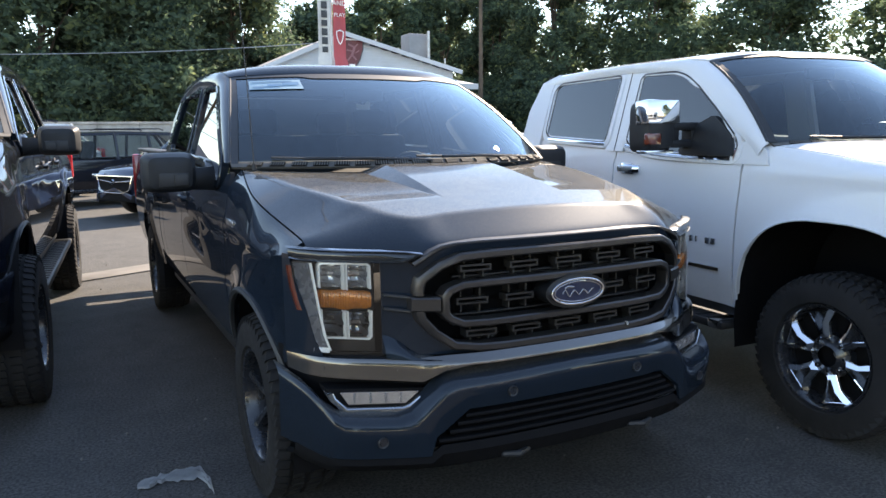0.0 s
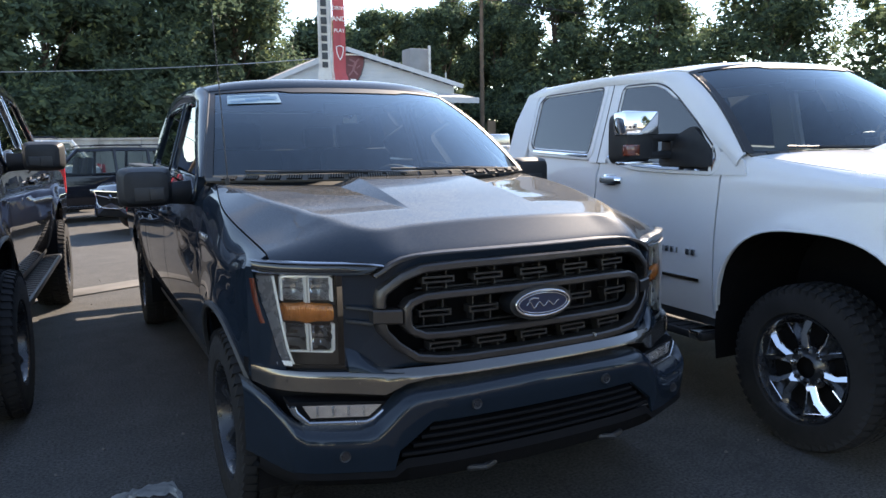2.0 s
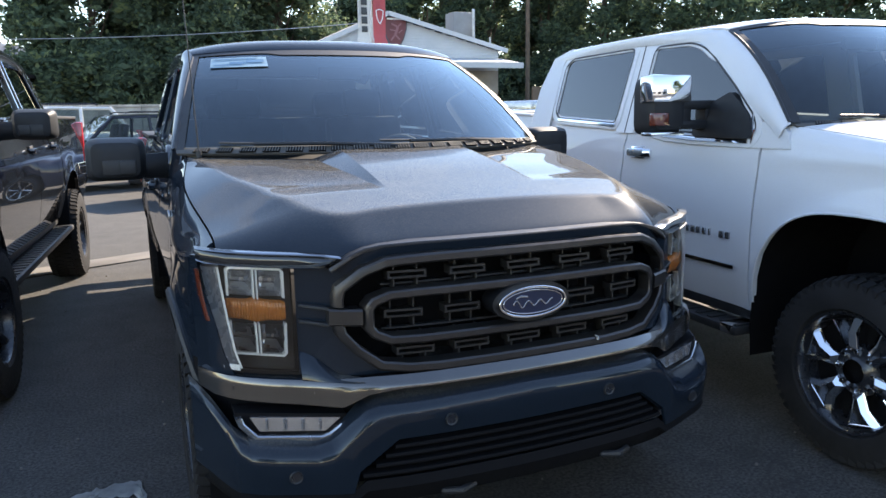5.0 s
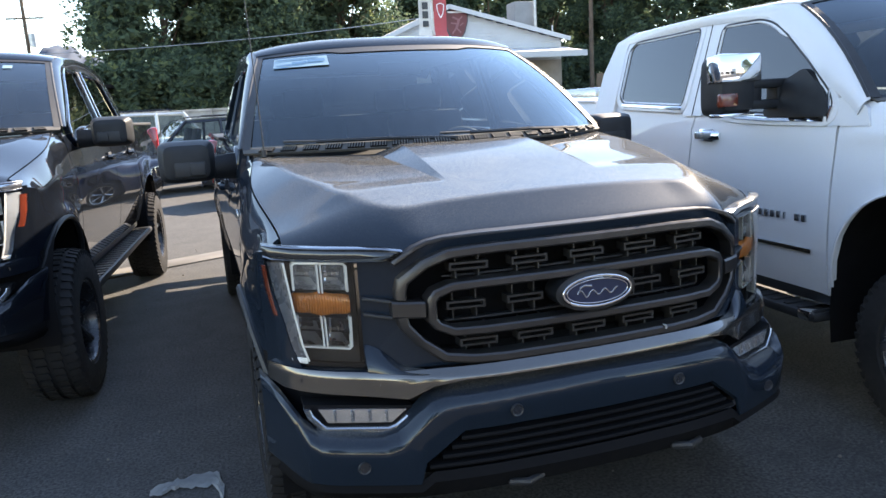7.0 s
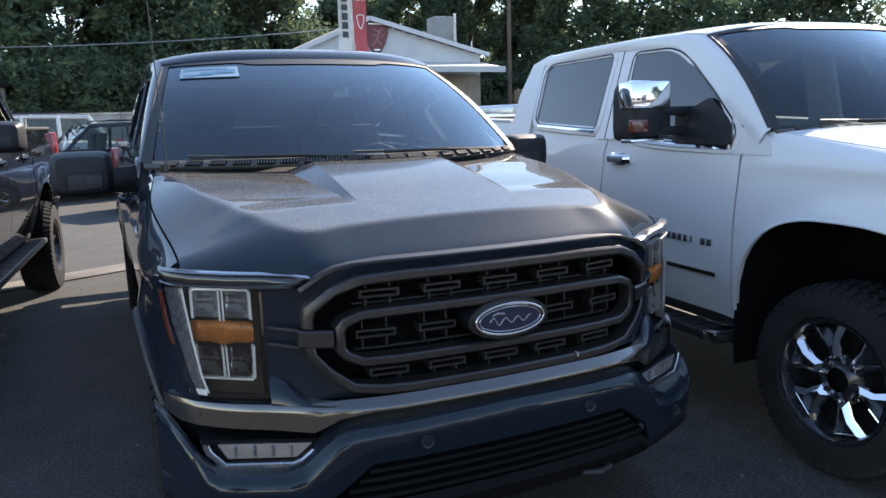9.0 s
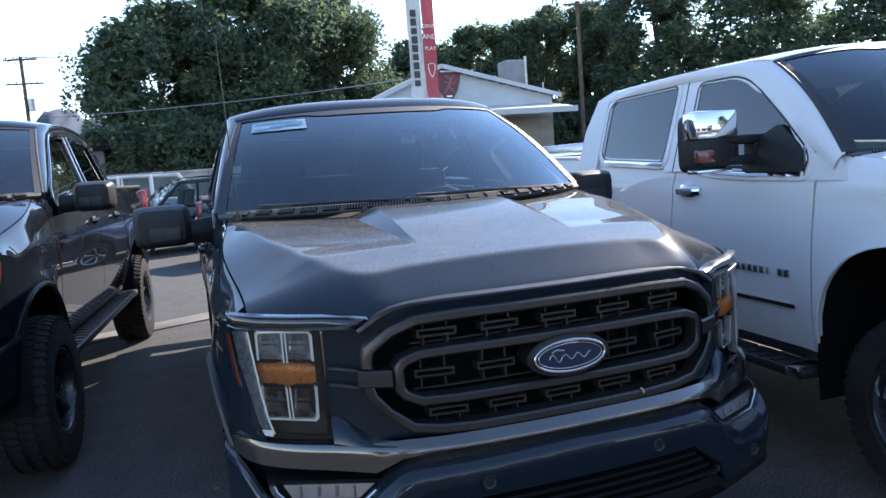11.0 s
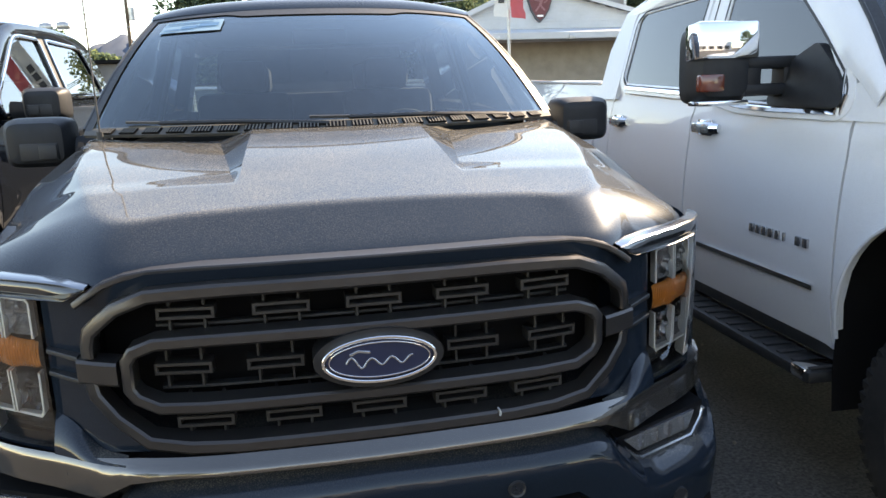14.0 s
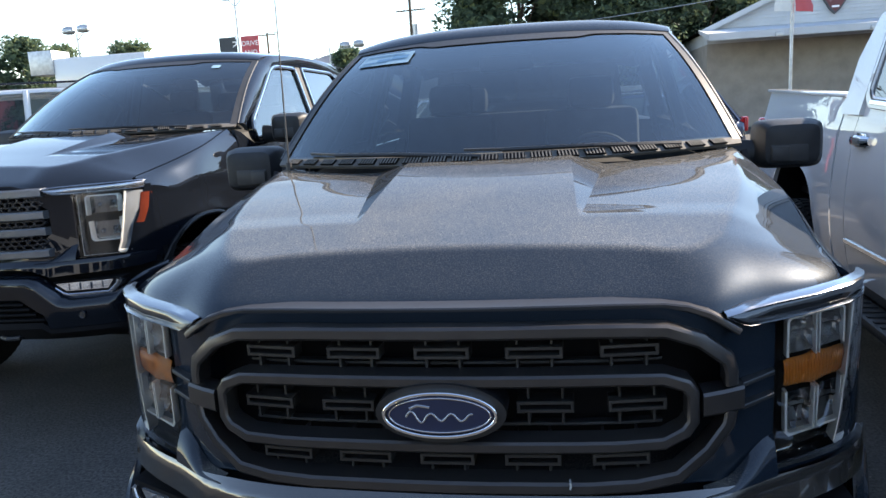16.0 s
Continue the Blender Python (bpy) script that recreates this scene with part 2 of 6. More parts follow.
# paler copy of the lamp pipe; the sky it faces is in the colour
DRL_SKYLIT = simple("daytime_lamp_skylit", (0.34, 0.37, 0.41), 0.25, 0.35, 0.15, 30, coat=0.5)
DRL = simple("daytime_lamp_pipe", (0.13, 0.14, 0.16), 0.28, 0.4, 0.2, 30, coat=0.35)
BADGE_BLUE = simple("badge_blue", (0.004, 0.011, 0.042), 0.45, 0.0, 0.1, 60, coat=0.12)
CLOTH = simple("seat_cloth", (0.03, 0.031, 0.034), 0.9, 0.0, 0.25, 80, 0.002)
DASH = simple("dashboard_vinyl", (0.02, 0.021, 0.023), 0.7, 0.0, 0.2, 60, 0.001)
# the dimming and blue cast of glass are put into the paper's colour
PAPER = simple("window_sticker", (0.17, 0.29, 0.37), 0.6, 0.0, 0.05, 40)
PAPER_BLUE = simple("sticker_ink", (0.05, 0.16, 0.28), 0.6, 0.0, 0.1, 60)
ASPHALT = asphalt_material()
DRAIN = simple("drain_concrete", (0.135, 0.125, 0.112), 0.9, 0.0, 0.3, 14, 0.003)
CONCRETE = simple("concrete", (0.36, 0.34, 0.31), 0.9, 0.0, 0.25, 18, 0.003)
BARK = simple("bark", (0.10, 0.075, 0.055), 0.95, 0.0, 0.4, 9, 0.02)
LEAF_A = leaf_material("leaf_dark", (0.044, 0.072, 0.050), (0.112, 0.160, 0.098))
LEAF_B = leaf_material("leaf_mid", (0.048, 0.078, 0.052), (0.118, 0.168, 0.100))
SIDING = simple("white_siding", (0.46, 0.48, 0.50), 0.7, 0.0, 0.08, 6, 0.002)
SHINGLE = simple("roof_shingle", (0.34, 0.34, 0.35), 0.9, 0.0, 0.3, 30, 0.006)
WALL_TAN = simple("tan_stucco", (0.27, 0.24, 0.21), 0.9, 0.0, 0.15, 12, 0.003)
GALV = simple("galvanised_steel", (0.45, 0.46, 0.47), 0.45, 0.7, 0.2, 25)
POLE_WOOD = simple("pole_wood", (0.12, 0.085, 0.06), 0.9, 0.0, 0.3, 14, 0.006)
FLAG_RED = simple("banner_red", (0.50, 0.085, 0.095), 0.75, 0.0, 0.15, 10)
FLAG_GREY = simple("banner_grey", (0.62, 0.60, 0.57), 0.8, 0.0, 0.12, 10)
FLAG_BLACK = simple("banner_charcoal", (0.05, 0.055, 0.06), 0.75, 0.0, 0.15, 10)
LETTER = simple("white_print", (0.85, 0.85, 0.85), 0.7, 0.0, 0.05, 10)
WIRE = simple("cable_black", (0.02, 0.02, 0.02), 0.7, 0.0, 0.1, 5)
# blue of the distant air is painted into the hills' base colour
HILL = simple("haze_tinted_hills", (0.032, 0.050, 0.080), 0.95, 0.0, 0.30, 0.02)
LITTER = simple("white_litter", (0.41, 0.41, 0.40), 0.85, 0.0, 0.3, 30, 0.004)


# ---- building helpers ----
def group_root(name, m=Matrix(), label="", category="", group="", kind=""):
    ob = new(name)
    ob.empty_display_size = 0.2
    ob.matrix_world = m
    return tagged(ob, label, category, group, kind)


def part(name, bm, material, parent=None, label="", angle=35, kind=""):
    """Links a bmesh as one smooth mesh object under its thing; edges sharper than angle stay crisp."""
    bmesh.ops.recalc_face_normals(bm, faces=bm.faces[:])
    me = bpy.data.meshes.new(name)
    bm.to_mesh(me)
    bm.free()
    me.materials.append(material)
    for p in me.polygons:
        p.use_smooth = True
    me.set_sharp_from_angle(angle=radians(angle))
    ob = new(name, me)
    if parent is not None:
        ob.parent = parent
    return tagged(ob, label, kind=kind)


def pane_part(name, bm, material, parent, out, label=""):
    """A pane of glass whose faces all look to the outside; daylight passes it."""
    ob = part(name, bm, material, parent, label)
    b = bmesh.new()
    b.from_mesh(ob.data)
    b.normal_update()
    for f in b.faces:
        if f.normal.dot(Vector(out)) < 0:
            f.normal_flip()
    b.to_mesh(ob.data)
    b.free()
    ob.visible_shadow = False
    return ob


def thing(name, bm, material, label, category, m=Matrix(), group="", kind="", angle=35):
    ob = part(name, bm, material, None, label, angle)
    ob.matrix_world = m
    return tagged(ob, category=category, group=group, kind=kind)


def grid_into(bm, rows, closed=False):
    """Quads between rows of points."""
    vs = [[bm.verts.new(p) for p in r] for r in rows]
    for a, b in zip(vs, vs[1:]):
        n = len(a)
        for i in range(n if closed else n - 1):
            j = (i + 1) % n
            if len({tuple(a[i].co), tuple(a[j].co), tuple(b[j].co), tuple(b[i].co)}) == 4:
                bm.faces.new((a[i], a[j], b[j], b[i]))
    return vs


def sheet(rows, thick=0.0):
    bm = bmesh.new()
    grid_into(bm, rows)
    bmesh.ops.remove_doubles(bm, verts=bm.verts[:], dist=1e-5)
    if thick:
        bmesh.ops.recalc_face_normals(bm, faces=bm.faces[:])
        bmesh.ops.solidify(bm, geom=bm.faces[:], thickness=thick)
    return bm


def box_into(bm, c, s, m=None, bevel=0.0):
    b2 = bmesh.new()
    bmesh.ops.create_cube(b2, size=1.0, matrix=Matrix.Diagonal((*s, 1)))
    if bevel:
        bmesh.ops.bevel(b2, geom=b2.edges[:], offset=bevel, segments=2, profile=0.5, affect="EDGES")
    bmesh.ops.transform(b2, matrix=Matrix.Translation(c) @ (m or Matrix()), verts=b2.verts[:])
    join(bm, b2)


def join(bm, other):
    me = bpy.data.meshes.new("tmp")
    other.to_mesh(me)
    other.free()
    bm.from_mesh(me)
    bpy.data.meshes.remove(me)


def box(c, s, m=None, bevel=0.0):
    bm = bmesh.new()
    box_into(bm, c, s, m, bevel)
    return bm


def tube_into(bm, pts, radius, sides=8, caps=True, flat=1.0):
    """A round bar along points; radius may be one number or one per point."""
    pts = [Vector(p) for p in pts]
    rad = radius if hasattr(radius, "__len__") else [radius] * len(pts)
    rows, up = [], Vector((0, 0, 1))
    for i, p in enumerate(pts):
        d = (pts[min(i + 1, len(pts) - 1)] - pts[max(i - 1, 0)]).normalized()
        a = d.cross(up)
        if a.length < 0.05:
            a = d.cross(Vector((0, 1, 0)))
        a.normalize()
        b = a.cross(d).normalized()
        rows.append([p + rad[i] * (math.cos(k * math.tau / sides) * a + flat * math.sin(k * math.tau / sides) * b) for k in range(sides)])
    vs = grid_into(bm, rows, True)
    if caps:
        bm.faces.new(vs[0][::-1])
        bm.faces.new(vs[-1])


def tube(pts, radius, sides=8, caps=True, flat=1.0):
    bm = bmesh.new()
    tube_into(bm, pts, radius, sides, caps, flat)
    return bm


def prism_into(bm, poly, f, d0, d1):
    """A polygon of (a, b) pairs pushed from depth d0 to d1; f(a, b, d) gives the place."""
    lo = [bm.verts.new(f(a, b, d0)) for a, b in poly]
    hi = [bm.verts.new(f(a, b, d1)) for a, b in poly]
    n = len(poly)
    for i in range(n):
        bm.faces.new((lo[i], lo[(i + 1) % n], hi[(i + 1) % n], hi[i]))
    bm.faces.new(lo[::-1])
    bm.faces.new(hi)


def band_into(bm, path, width, f, d0, d1, closed=False):
    """A flat band of the given width along a path of (a, b) pairs, mitred, pushed from depth d0 to d1."""
    n = len(path)
    P = [Vector(p) for p in path]
    ins, outs = [], []
    for i in range(n):
        a, b = (P[i - 1] if i or closed else None), (P[(i + 1) % n] if i < n - 1 or closed else None)
        d1v = (P[i] - a).normalized() if a is not None else (b - P[i]).normalized()
        d2v = (b - P[i]).normalized() if b is not None else d1v
        t = (d1v + d2v).normalized()
        nrm = Vector((-t.y, t.x))
        k = 0.5 * width / max(0.35, nrm.dot(Vector((-d1v.y, d1v.x))))
        ins.append(P[i] + nrm * k)
        outs.append(P[i] - nrm * k)
    bevel = min(0.2 * width, 0.006)
    rows = []
    for u, v in zip(ins, outs):
        w = (u - v).normalized() * bevel
        rows.append([f(*u, d1), f(*u, d0 + bevel), f(*(u - w), d0), f(*(v + w), d0), f(*v, d0 + bevel), f(*v, d1)])
    if closed:
        rows.append(rows[0])
    vs = grid_into(bm, rows, True)
    if not closed:
        bm.faces.new(vs[0][::-1])
        bm.faces.new(vs[-1])
    else:
        bmesh.ops.remove_doubles(bm, verts=bm.verts[:], dist=1e-6)


def lathe_into(bm, prof, n, f):
    """Turns a profile of (radius, along) pairs about an axis; f(r, angle, along) gives the place."""
    rows = [[f(r, k * math.tau / n, d) for r, d in prof] for k in range(n + 1)]
    grid_into(bm, rows)
    bmesh.ops.remove_doubles(bm, verts=bm.verts[:], dist=1e-6)


def table(x, pairs):
    return float(np.interp(x, [p[0] for p in pairs], [p[1] for p in pairs]))


def smooth(x, pairs):
    """A curve through (x, value) pairs without kinks and without overshoot."""
    n = len(pairs)
    if x <= pairs[0][0]:
        return pairs[0][1]
    if x >= pairs[-1][0]:
        return pairs[-1][1]
    i = 0
    while x > pairs[i + 1][0]:
        i += 1
    def rise(k):
        return (pairs[k + 1][1] - pairs[k][1]) / (pairs[k + 1][0] - pairs[k][0])
    def slope(k):
        if k == 0 or k == n - 1:
            return rise(0) if k == 0 else rise(n - 2)
        a, b = rise(k - 1), rise(k)
        return 2 * a * b / (a + b) if a * b > 0 else 0.0
    h = pairs[i + 1][0] - pairs[i][0]
    t = (x - pairs[i][0]) / h
    return (pairs[i][1] * (1 + 2 * t) * (1 - t) ** 2 + pairs[i + 1][1] * t * t * (3 - 2 * t)
            + h * (slope(i) * t * (1 - t) ** 2 - slope(i + 1) * t * t * (1 - t)))


def soft_min(a, b, k):
    """The lower of two heights, rounded over a width k where they meet."""
    h = max(0.0, k - abs(a - b)) / k
    return min(a, b) - h * h * k / 4


def ease(a, b, x):
    t = min(1.0, max(0.0, (x - a) / (b - a)))
    return t * t * (3 - 2 * t)


def span(a, b, n):
    return [a + (b - a) * i / n for i in range(n + 1)]


def rounded(poly, r, n=4):
    """The polygon with each corner turned into a short arc."""
    out, m = [], len(poly)
    for i, p in enumerate(poly):
        p, a, b = Vector(p), Vector(poly[i - 1]), Vector(poly[(i + 1) % m])
        k = min(r, 0.45 * (a - p).length, 0.45 * (b - p).length)
        a, b = p + (a - p).normalized() * k, p + (b - p).normalized() * k
        out += [tuple(a * (1 - t) ** 2 + p * 2 * t * (1 - t) + b * t * t) for t in span(0, 1, n)]
    return out


# ---- pickups ----
def arch_z(y, axle, r, zc, n):
    """Height of the wheel arch at y, or None outside it."""
    d = abs(y - axle) / r
    return None if d >= 1 else zc + r * (1 - d ** n) ** (1 / n)


def mirrored(rows, s):
    return [[Vector((p[0] * s, p[1], p[2])) for p in r] for r in rows]


def wheel(parent, c, s, R, rim_r, width, style, tread=True):
    """A wheel at c whose face looks along s * x: tyre with tread blocks, rim with spokes, hub."""
    def f(r, a, d):
        return (c[0] + s * d, c[1] + r * math.cos(a), c[2] + r * math.sin(a))
    hw = width / 2
    bm = bmesh.new()
    lathe_into(bm, [(rim_r * 0.55, -hw * 0.2), (rim_r * 0.98, -hw * 0.2), (rim_r * 0.98, hw * 0.12), (rim_r * 0.5, hw * 0.05), (0.02, hw * 0.05)], 40, f)
    drum = part("wheel", bm, VOID if style != "steel" else SATIN, parent)
    bm = bmesh.new()
    rt = R - 0.012 if tread else R
    lathe_into(bm, [(rim_r, -hw * 0.8), (rim_r + 0.02, -hw), (R * 0.86, -hw * 1.04), (R * 0.955, -hw * 0.92), (rt, -hw * 0.72), (rt, hw * 0.72), (R * 0.955, hw * 0.92),
                    (R * 0.86, hw * 1.04), (rim_r + 0.02, hw), (rim_r, hw * 0.8)], 56, f)
    part("tyre", bm, RUBBER, drum)
    if tread:
        bm = bmesh.new()
        k = 54
        for i in range(k):
            for j, (d, w, sh) in enumerate(((-0.74, 0.34, 0), (-0.26, 0.34, 0.5), (0.26, 0.34, 0), (0.74, 0.34, 0.5))):
                a0 = (i + sh) * math.tau / k
                a1 = a0 + 0.68 * math.tau / k
                lo, hi = hw * (d - w / 2) * 1.05, hw * (d + w / 2) * 1.05
                edge = 0.03 if j in (0, 3) else 0.0
                pts = [(a, q, rr) for rr in (rt - 0.02, R) for a, q in ((a0, lo), (a1, lo + hw * 0.06), (a1, hi + hw * 0.06), (a0, hi))]
                v = [bm.verts.new(f(rr - (edge if (j == 0 and q < hw * d) or (j == 3 and q > hw * d) else 0) * 0.6, a, q)) for a, q, rr in pts]
                for q4 in ((4, 5, 6, 7), (0, 1, 5, 4), (1, 2, 6, 5), (2, 3, 7, 6), (3, 0, 4, 7)):
                    bm.faces.new([v[i4] for i4 in q4])
        part("tread", bm, RUBBER, drum, kind="stuff")
    bm = bmesh.new()
    lathe_into(bm, [(rim_r * 0.93, hw * 0.1), (rim_r * 0.95, hw * 0.78), (rim_r * 0.985, hw * 0.92), (rim_r * 1.03, hw * 0.95), (rim_r * 1.03, hw * 0.8)], 48, f)
    part("rim", bm, SATIN if style == "alloy" else DARK_TRIM, drum)
    if style == "chrome":
        for i in range(6):
            a = i * math.tau / 6 + 0.26
            ca, sa = math.cos(a), math.sin(a)
            # a trapezoid frame round a dark pocket, its legs leaning outwards
            def plate(p, q, d):
                lean = 0.75 * abs(q) - 0.30 * (p - 0.7 * rim_r)
                along = hw * 0.88 - d - lean
                return Vector((c[0] + s * along, c[1] + p * ca - q * sa, c[2] + p * sa + q * ca))
            bm = bmesh.new()
            band_into(bm, [(rim_r * 0.40, -rim_r * 0.07), (rim_r * 0.66, -rim_r * 0.13), (rim_r * 0.93, -rim_r * 0.30), (rim_r * 0.93, rim_r * 0.30), (rim_r * 0.66, rim_r * 0.13), (rim_r * 0.40, rim_r * 0.07)], rim_r * 0.12, plate, 0.0, 0.045, True)
            spoke = part("spoke", bm, CHROME, drum, angle=20)
            bm = bmesh.new()
            prism_into(bm, [(rim_r * 0.42, -rim_r * 0.05), (rim_r * 0.90, -rim_r * 0.27), (rim_r * 0.90, rim_r * 0.27), (rim_r * 0.42, rim_r * 0.05)], plate, 0.022, 0.04)
            part("spoke_pocket", bm, DARK_TRIM, spoke)
        bm = bmesh.new()
        lathe_into(bm, [(0.0, hw * 0.62), (rim_r * 0.2, hw * 0.60), (rim_r * 0.25, hw * 0.5), (rim_r * 0.42, hw * 0.40), (rim_r * 0.44, hw * 0.1)], 28, f)
        part("hub_cap", bm, DARK_TRIM, drum)
        for i in range(8):
            a = i * math.tau / 8
            cc = f(rim_r * 0.33, a, hw * 0.46)
            bm = bmesh.new()
            box_into(bm, cc, (0.03, 0.022, 0.022), None, 0.005)
            part("wheel_nut", bm, CHROME, drum)
    else:
        for i in range(6):
            a = i * math.tau / 6 + 0.3
            bm = bmesh.new()
            rows = []
            for r, wd, d in ((0.15, 0.30, 0.45), (0.5, 0.13, 0.58), (0.97, 0.10, 0.72)):
                q = rim_r * r
                rows.append([f(q, a - wd, hw * d), f(q, a, hw * d + 0.008), f(q, a + wd, hw * d), f(q, a + wd, hw * d - 0.04), f(q, a - wd, hw * d - 0.04)])
            vs = grid_into(bm, rows, True)
            bm.faces.new(vs[0][::-1])
            bm.faces.new(vs[-1])
            part("spoke", bm, SATIN if style == "alloy" else DARK_TRIM, drum)
    return drum


def side_shape(P, y, z):
    """Half-width of the body side at y and z."""
    w = smooth(y, P["width"])
    x = w - (0.075 if z < 0.92 else P["tumble"]) * ((z - 0.92) / 0.46) ** 2
    x += 0.010 * math.exp(-((z - P["crease"]) / 0.035) ** 2)
    for a in P["axles"]:
        d = math.hypot(y - a, z - P["arch_z"])
        x += P["flare"] * math.exp(-((d - P["arch_r"]) / 0.07) ** 2)
    return x


def side_rows(P, y0, y1, n, top, roll=None):
    """Columns of a side panel from its lower edge (sill or wheel arch) to its top; roll(y) adds the turn over to the bonnet."""
    rows = []
    for y in span(y0, y1, n):
        zb = P["sill"]
        for a in P["axles"]:
            q = arch_z(y, a, P["arch_r"], P["arch_z"], P["arch_n"])
            if q is not None:
                zb = max(zb, q)
        if y < 0.50:
            zb = max(zb, 0.74)
        zt = top(y)
        col = [Vector((side_shape(P, y, zb) - 0.03, y, zb + 0.004))]
        for i in range(15):
            z = zb + (zt - zb) * (i / 14)
            col.append(Vector((side_shape(P, y, z), y, z)))
        if roll:
            xc, zc = roll(y)
            a = col[-1]
            for k in (0.12, 0.25, 0.4, 0.55, 0.7, 0.82, 0.92, 1.0):
                col.append(Vector((a.x + (xc - a.x) * k, y, a.z + (zc - a.z) * (0.55 * math.sin(k * math.pi / 2) + 0.45 * k))))
        rows.append(col)
    return rows


def seat(parent, x, y, w):
    bm = bmesh.new()
    box_into(bm, (x, y, 0.95), (w, 0.5, 0.16), None, 0.05)
    box_into(bm, (x, y + 0.27, 1.26), (w, 0.15, 0.62), pose(0, 0, 0, -14), 0.05)
    s = part("seat", bm, CLOTH, parent)
    for hx in ((0,) if w < 0.8 else (-0.42, 0.42)):
        bm = bmesh.new()
        box_into(bm, (x + hx, y + 0.36, 1.66), (0.27, 0.10, 0.19), pose(0, 0, 0, -10), 0.045)
        part("headrest", bm, CLOTH, s)
        for k in (-0.06, 0.06):
            part("headrest_post", tube([(x + hx + k, y + 0.35, 1.52), (x + hx + k, y + 0.36, 1.6)], 0.007, 6), CHROME, s)


def pickup(P, root):
    """Body, cab, bed, glass, seats and wheels of a crew-cab pickup whose nose is at y = 0 and looks along -y."""
    paint = P["paint"]
    xc = lambda y: smooth(y, P["hood_x"])
    zc = lambda y: smooth(y, P["hood_z"])
    d1, d2, d3, cab_end = P["cuts"]
    belt = lambda y: table(y, P["belt"])
    gx = lambda z: P["glass_x"] - (z - P["belt_z"]) * P["lean"] - 0.05 * ((z - P["belt_z"]) / 0.5) ** 2
    for s in (-1, 1):
        fl = lambda y: zc(y) - 0.055 - P["fender_slope"] * ease(0.43, 0.75, y) * (1 - 0.6 * ease(1.15, 1.5, y))
        fender = part("fender", sheet(mirrored(side_rows(P, P["nose"], d1 - 0.006, 44, fl, lambda y: (xc(y) + 0.003, zc(y) - 0.003)), s), 0.012), paint, root)
        path = []
        for k in span(0.06, math.pi - 0.06, 26):
            n = 2 / P["arch_n"]
            y = P["axles"][0] - P["arch_r"] * math.copysign(abs(math.cos(k)) ** n, math.cos(k))
            z = P["arch_z"] + P["arch_r"] * math.sin(k) ** n
            if z > P["sill"] and y > P["nose"]:
                path.append((side_shape(P, y, z) * s, y, z))
        part("arch_lip", tube(path, P["lip_r"], 6), P["lip"], fender)
        for name, a, b, n in (("front_door", d1 + 0.006, d2 - 0.006, 18), ("rear_door", d2 + 0.006, d3 - 0.006, 16)):
            door = part(name, sheet(mirrored(side_rows(P, a, b, n, belt), s), 0.02), paint, root)
            yh = b - 0.17
            bm = bmesh.new()
            zh = P["handle_z"]
            xh = side_shape(P, yh, zh) + 0.012
            rows = []
            kh = P["handle_size"]
            for yy, off, hh in ((yh - 0.11, -0.006, 0.016 * kh), (yh - 0.08, 0.022, 0.021 * kh), (yh, 0.032, 0.022 * kh), (yh + 0.08, 0.022, 0.021 * kh), (yh + 0.11, -0.006, 0.016 * kh)):
                rows.append([Vector((s * (xh + off + 0.012 * math.cos(k * math.tau / 8)), yy, zh + hh * math.sin(k * math.tau / 8))) for k in range(8)])
            vs = grid_into(bm, rows, True)
            bm.faces.new(vs[0][::-1])
            bm.faces.new(vs[-1])
            part("handle", bm, P["handle"], door)
            bm = bmesh.new()
            box_into(bm, (s * (xh - 0.009), yh + 0.02, zh), (0.012, 0.13, 0.075), None, 0.005)
            part("handle_recess", bm, P["handle_back"], door)
            # window with its frame
            frame_line = P["front_window"] if name == "front_door" else P["rear_window"]
            poly = rounded(frame_line, 0.05)
            f = lambda y, z, d: Vector((s * (gx(z) - d), y, z))
            bm = bmesh.new()
            cy, cz = sum(p[0] for p in poly) / len(poly), sum(p[1] for p in poly) / len(poly)
            grow = 0.016 if P["trim_out"] > 0 else 0.0
            ring = [(y + math.copysign(min(grow, abs(y - cy)), y - cy), z + math.copysign(min(grow, abs(z - cz)), z - cz)) for y, z in poly]
            band_into(bm, ring, 0.045 + grow, f, P["trim_out"], 0.04, True)
            part("window_frame", bm, P["window_trim"], door)
            if P["trim_out"] > 0:
                bm = bmesh.new()
                band_into(bm, poly, 0.014, f, 0.0, 0.03, True)
                part("window_seal", bm, PLASTIC, door)
                low = sorted(p for p in frame_line if p[1] < P["belt_z"] + 0.09)
                bm = bmesh.new()
                band_into(bm, [(y, z - 0.012) for y, z in low], 0.022, f, -0.007, 0.02)
                part("belt_line", bm, CHROME, door, "chrome strip under the window")
            bm = bmesh.new()
            toe = P.get("glass_toe", 0.0) if name == "front_door" else 0.0
            prism_into(bm, poly, lambda y, z, d: Vector((s * (gx(z) - d - toe * (2.9 - y)), y, z)), 0.012, 0.016)
            pane_part("window_glass", bm, P.get("rear_glass", TINT) if name == "rear_door" else P["side_glass"], door, (s, 0, 0.2))
            if P.get("chrome_line"):
                bm = bmesh.new()
                band_into(bm, poly, 0.010, f, -0.008, 0.0, True)
                part("window_line", bm, CHROME, door)
        # cab side above the belt: sill rail, pillars and roof rail
        f = lambda y, z, d: Vector((s * (gx(z) - d), y, z))
        top = P["roof_rail"]
        bm = bmesh.new()
        yb = (P["front_window"][P["b_ix"]][0] + P["rear_window"][0][0]) / 2
        zt = table(yb, [(p[0], p[1]) for p in top]) - 0.02
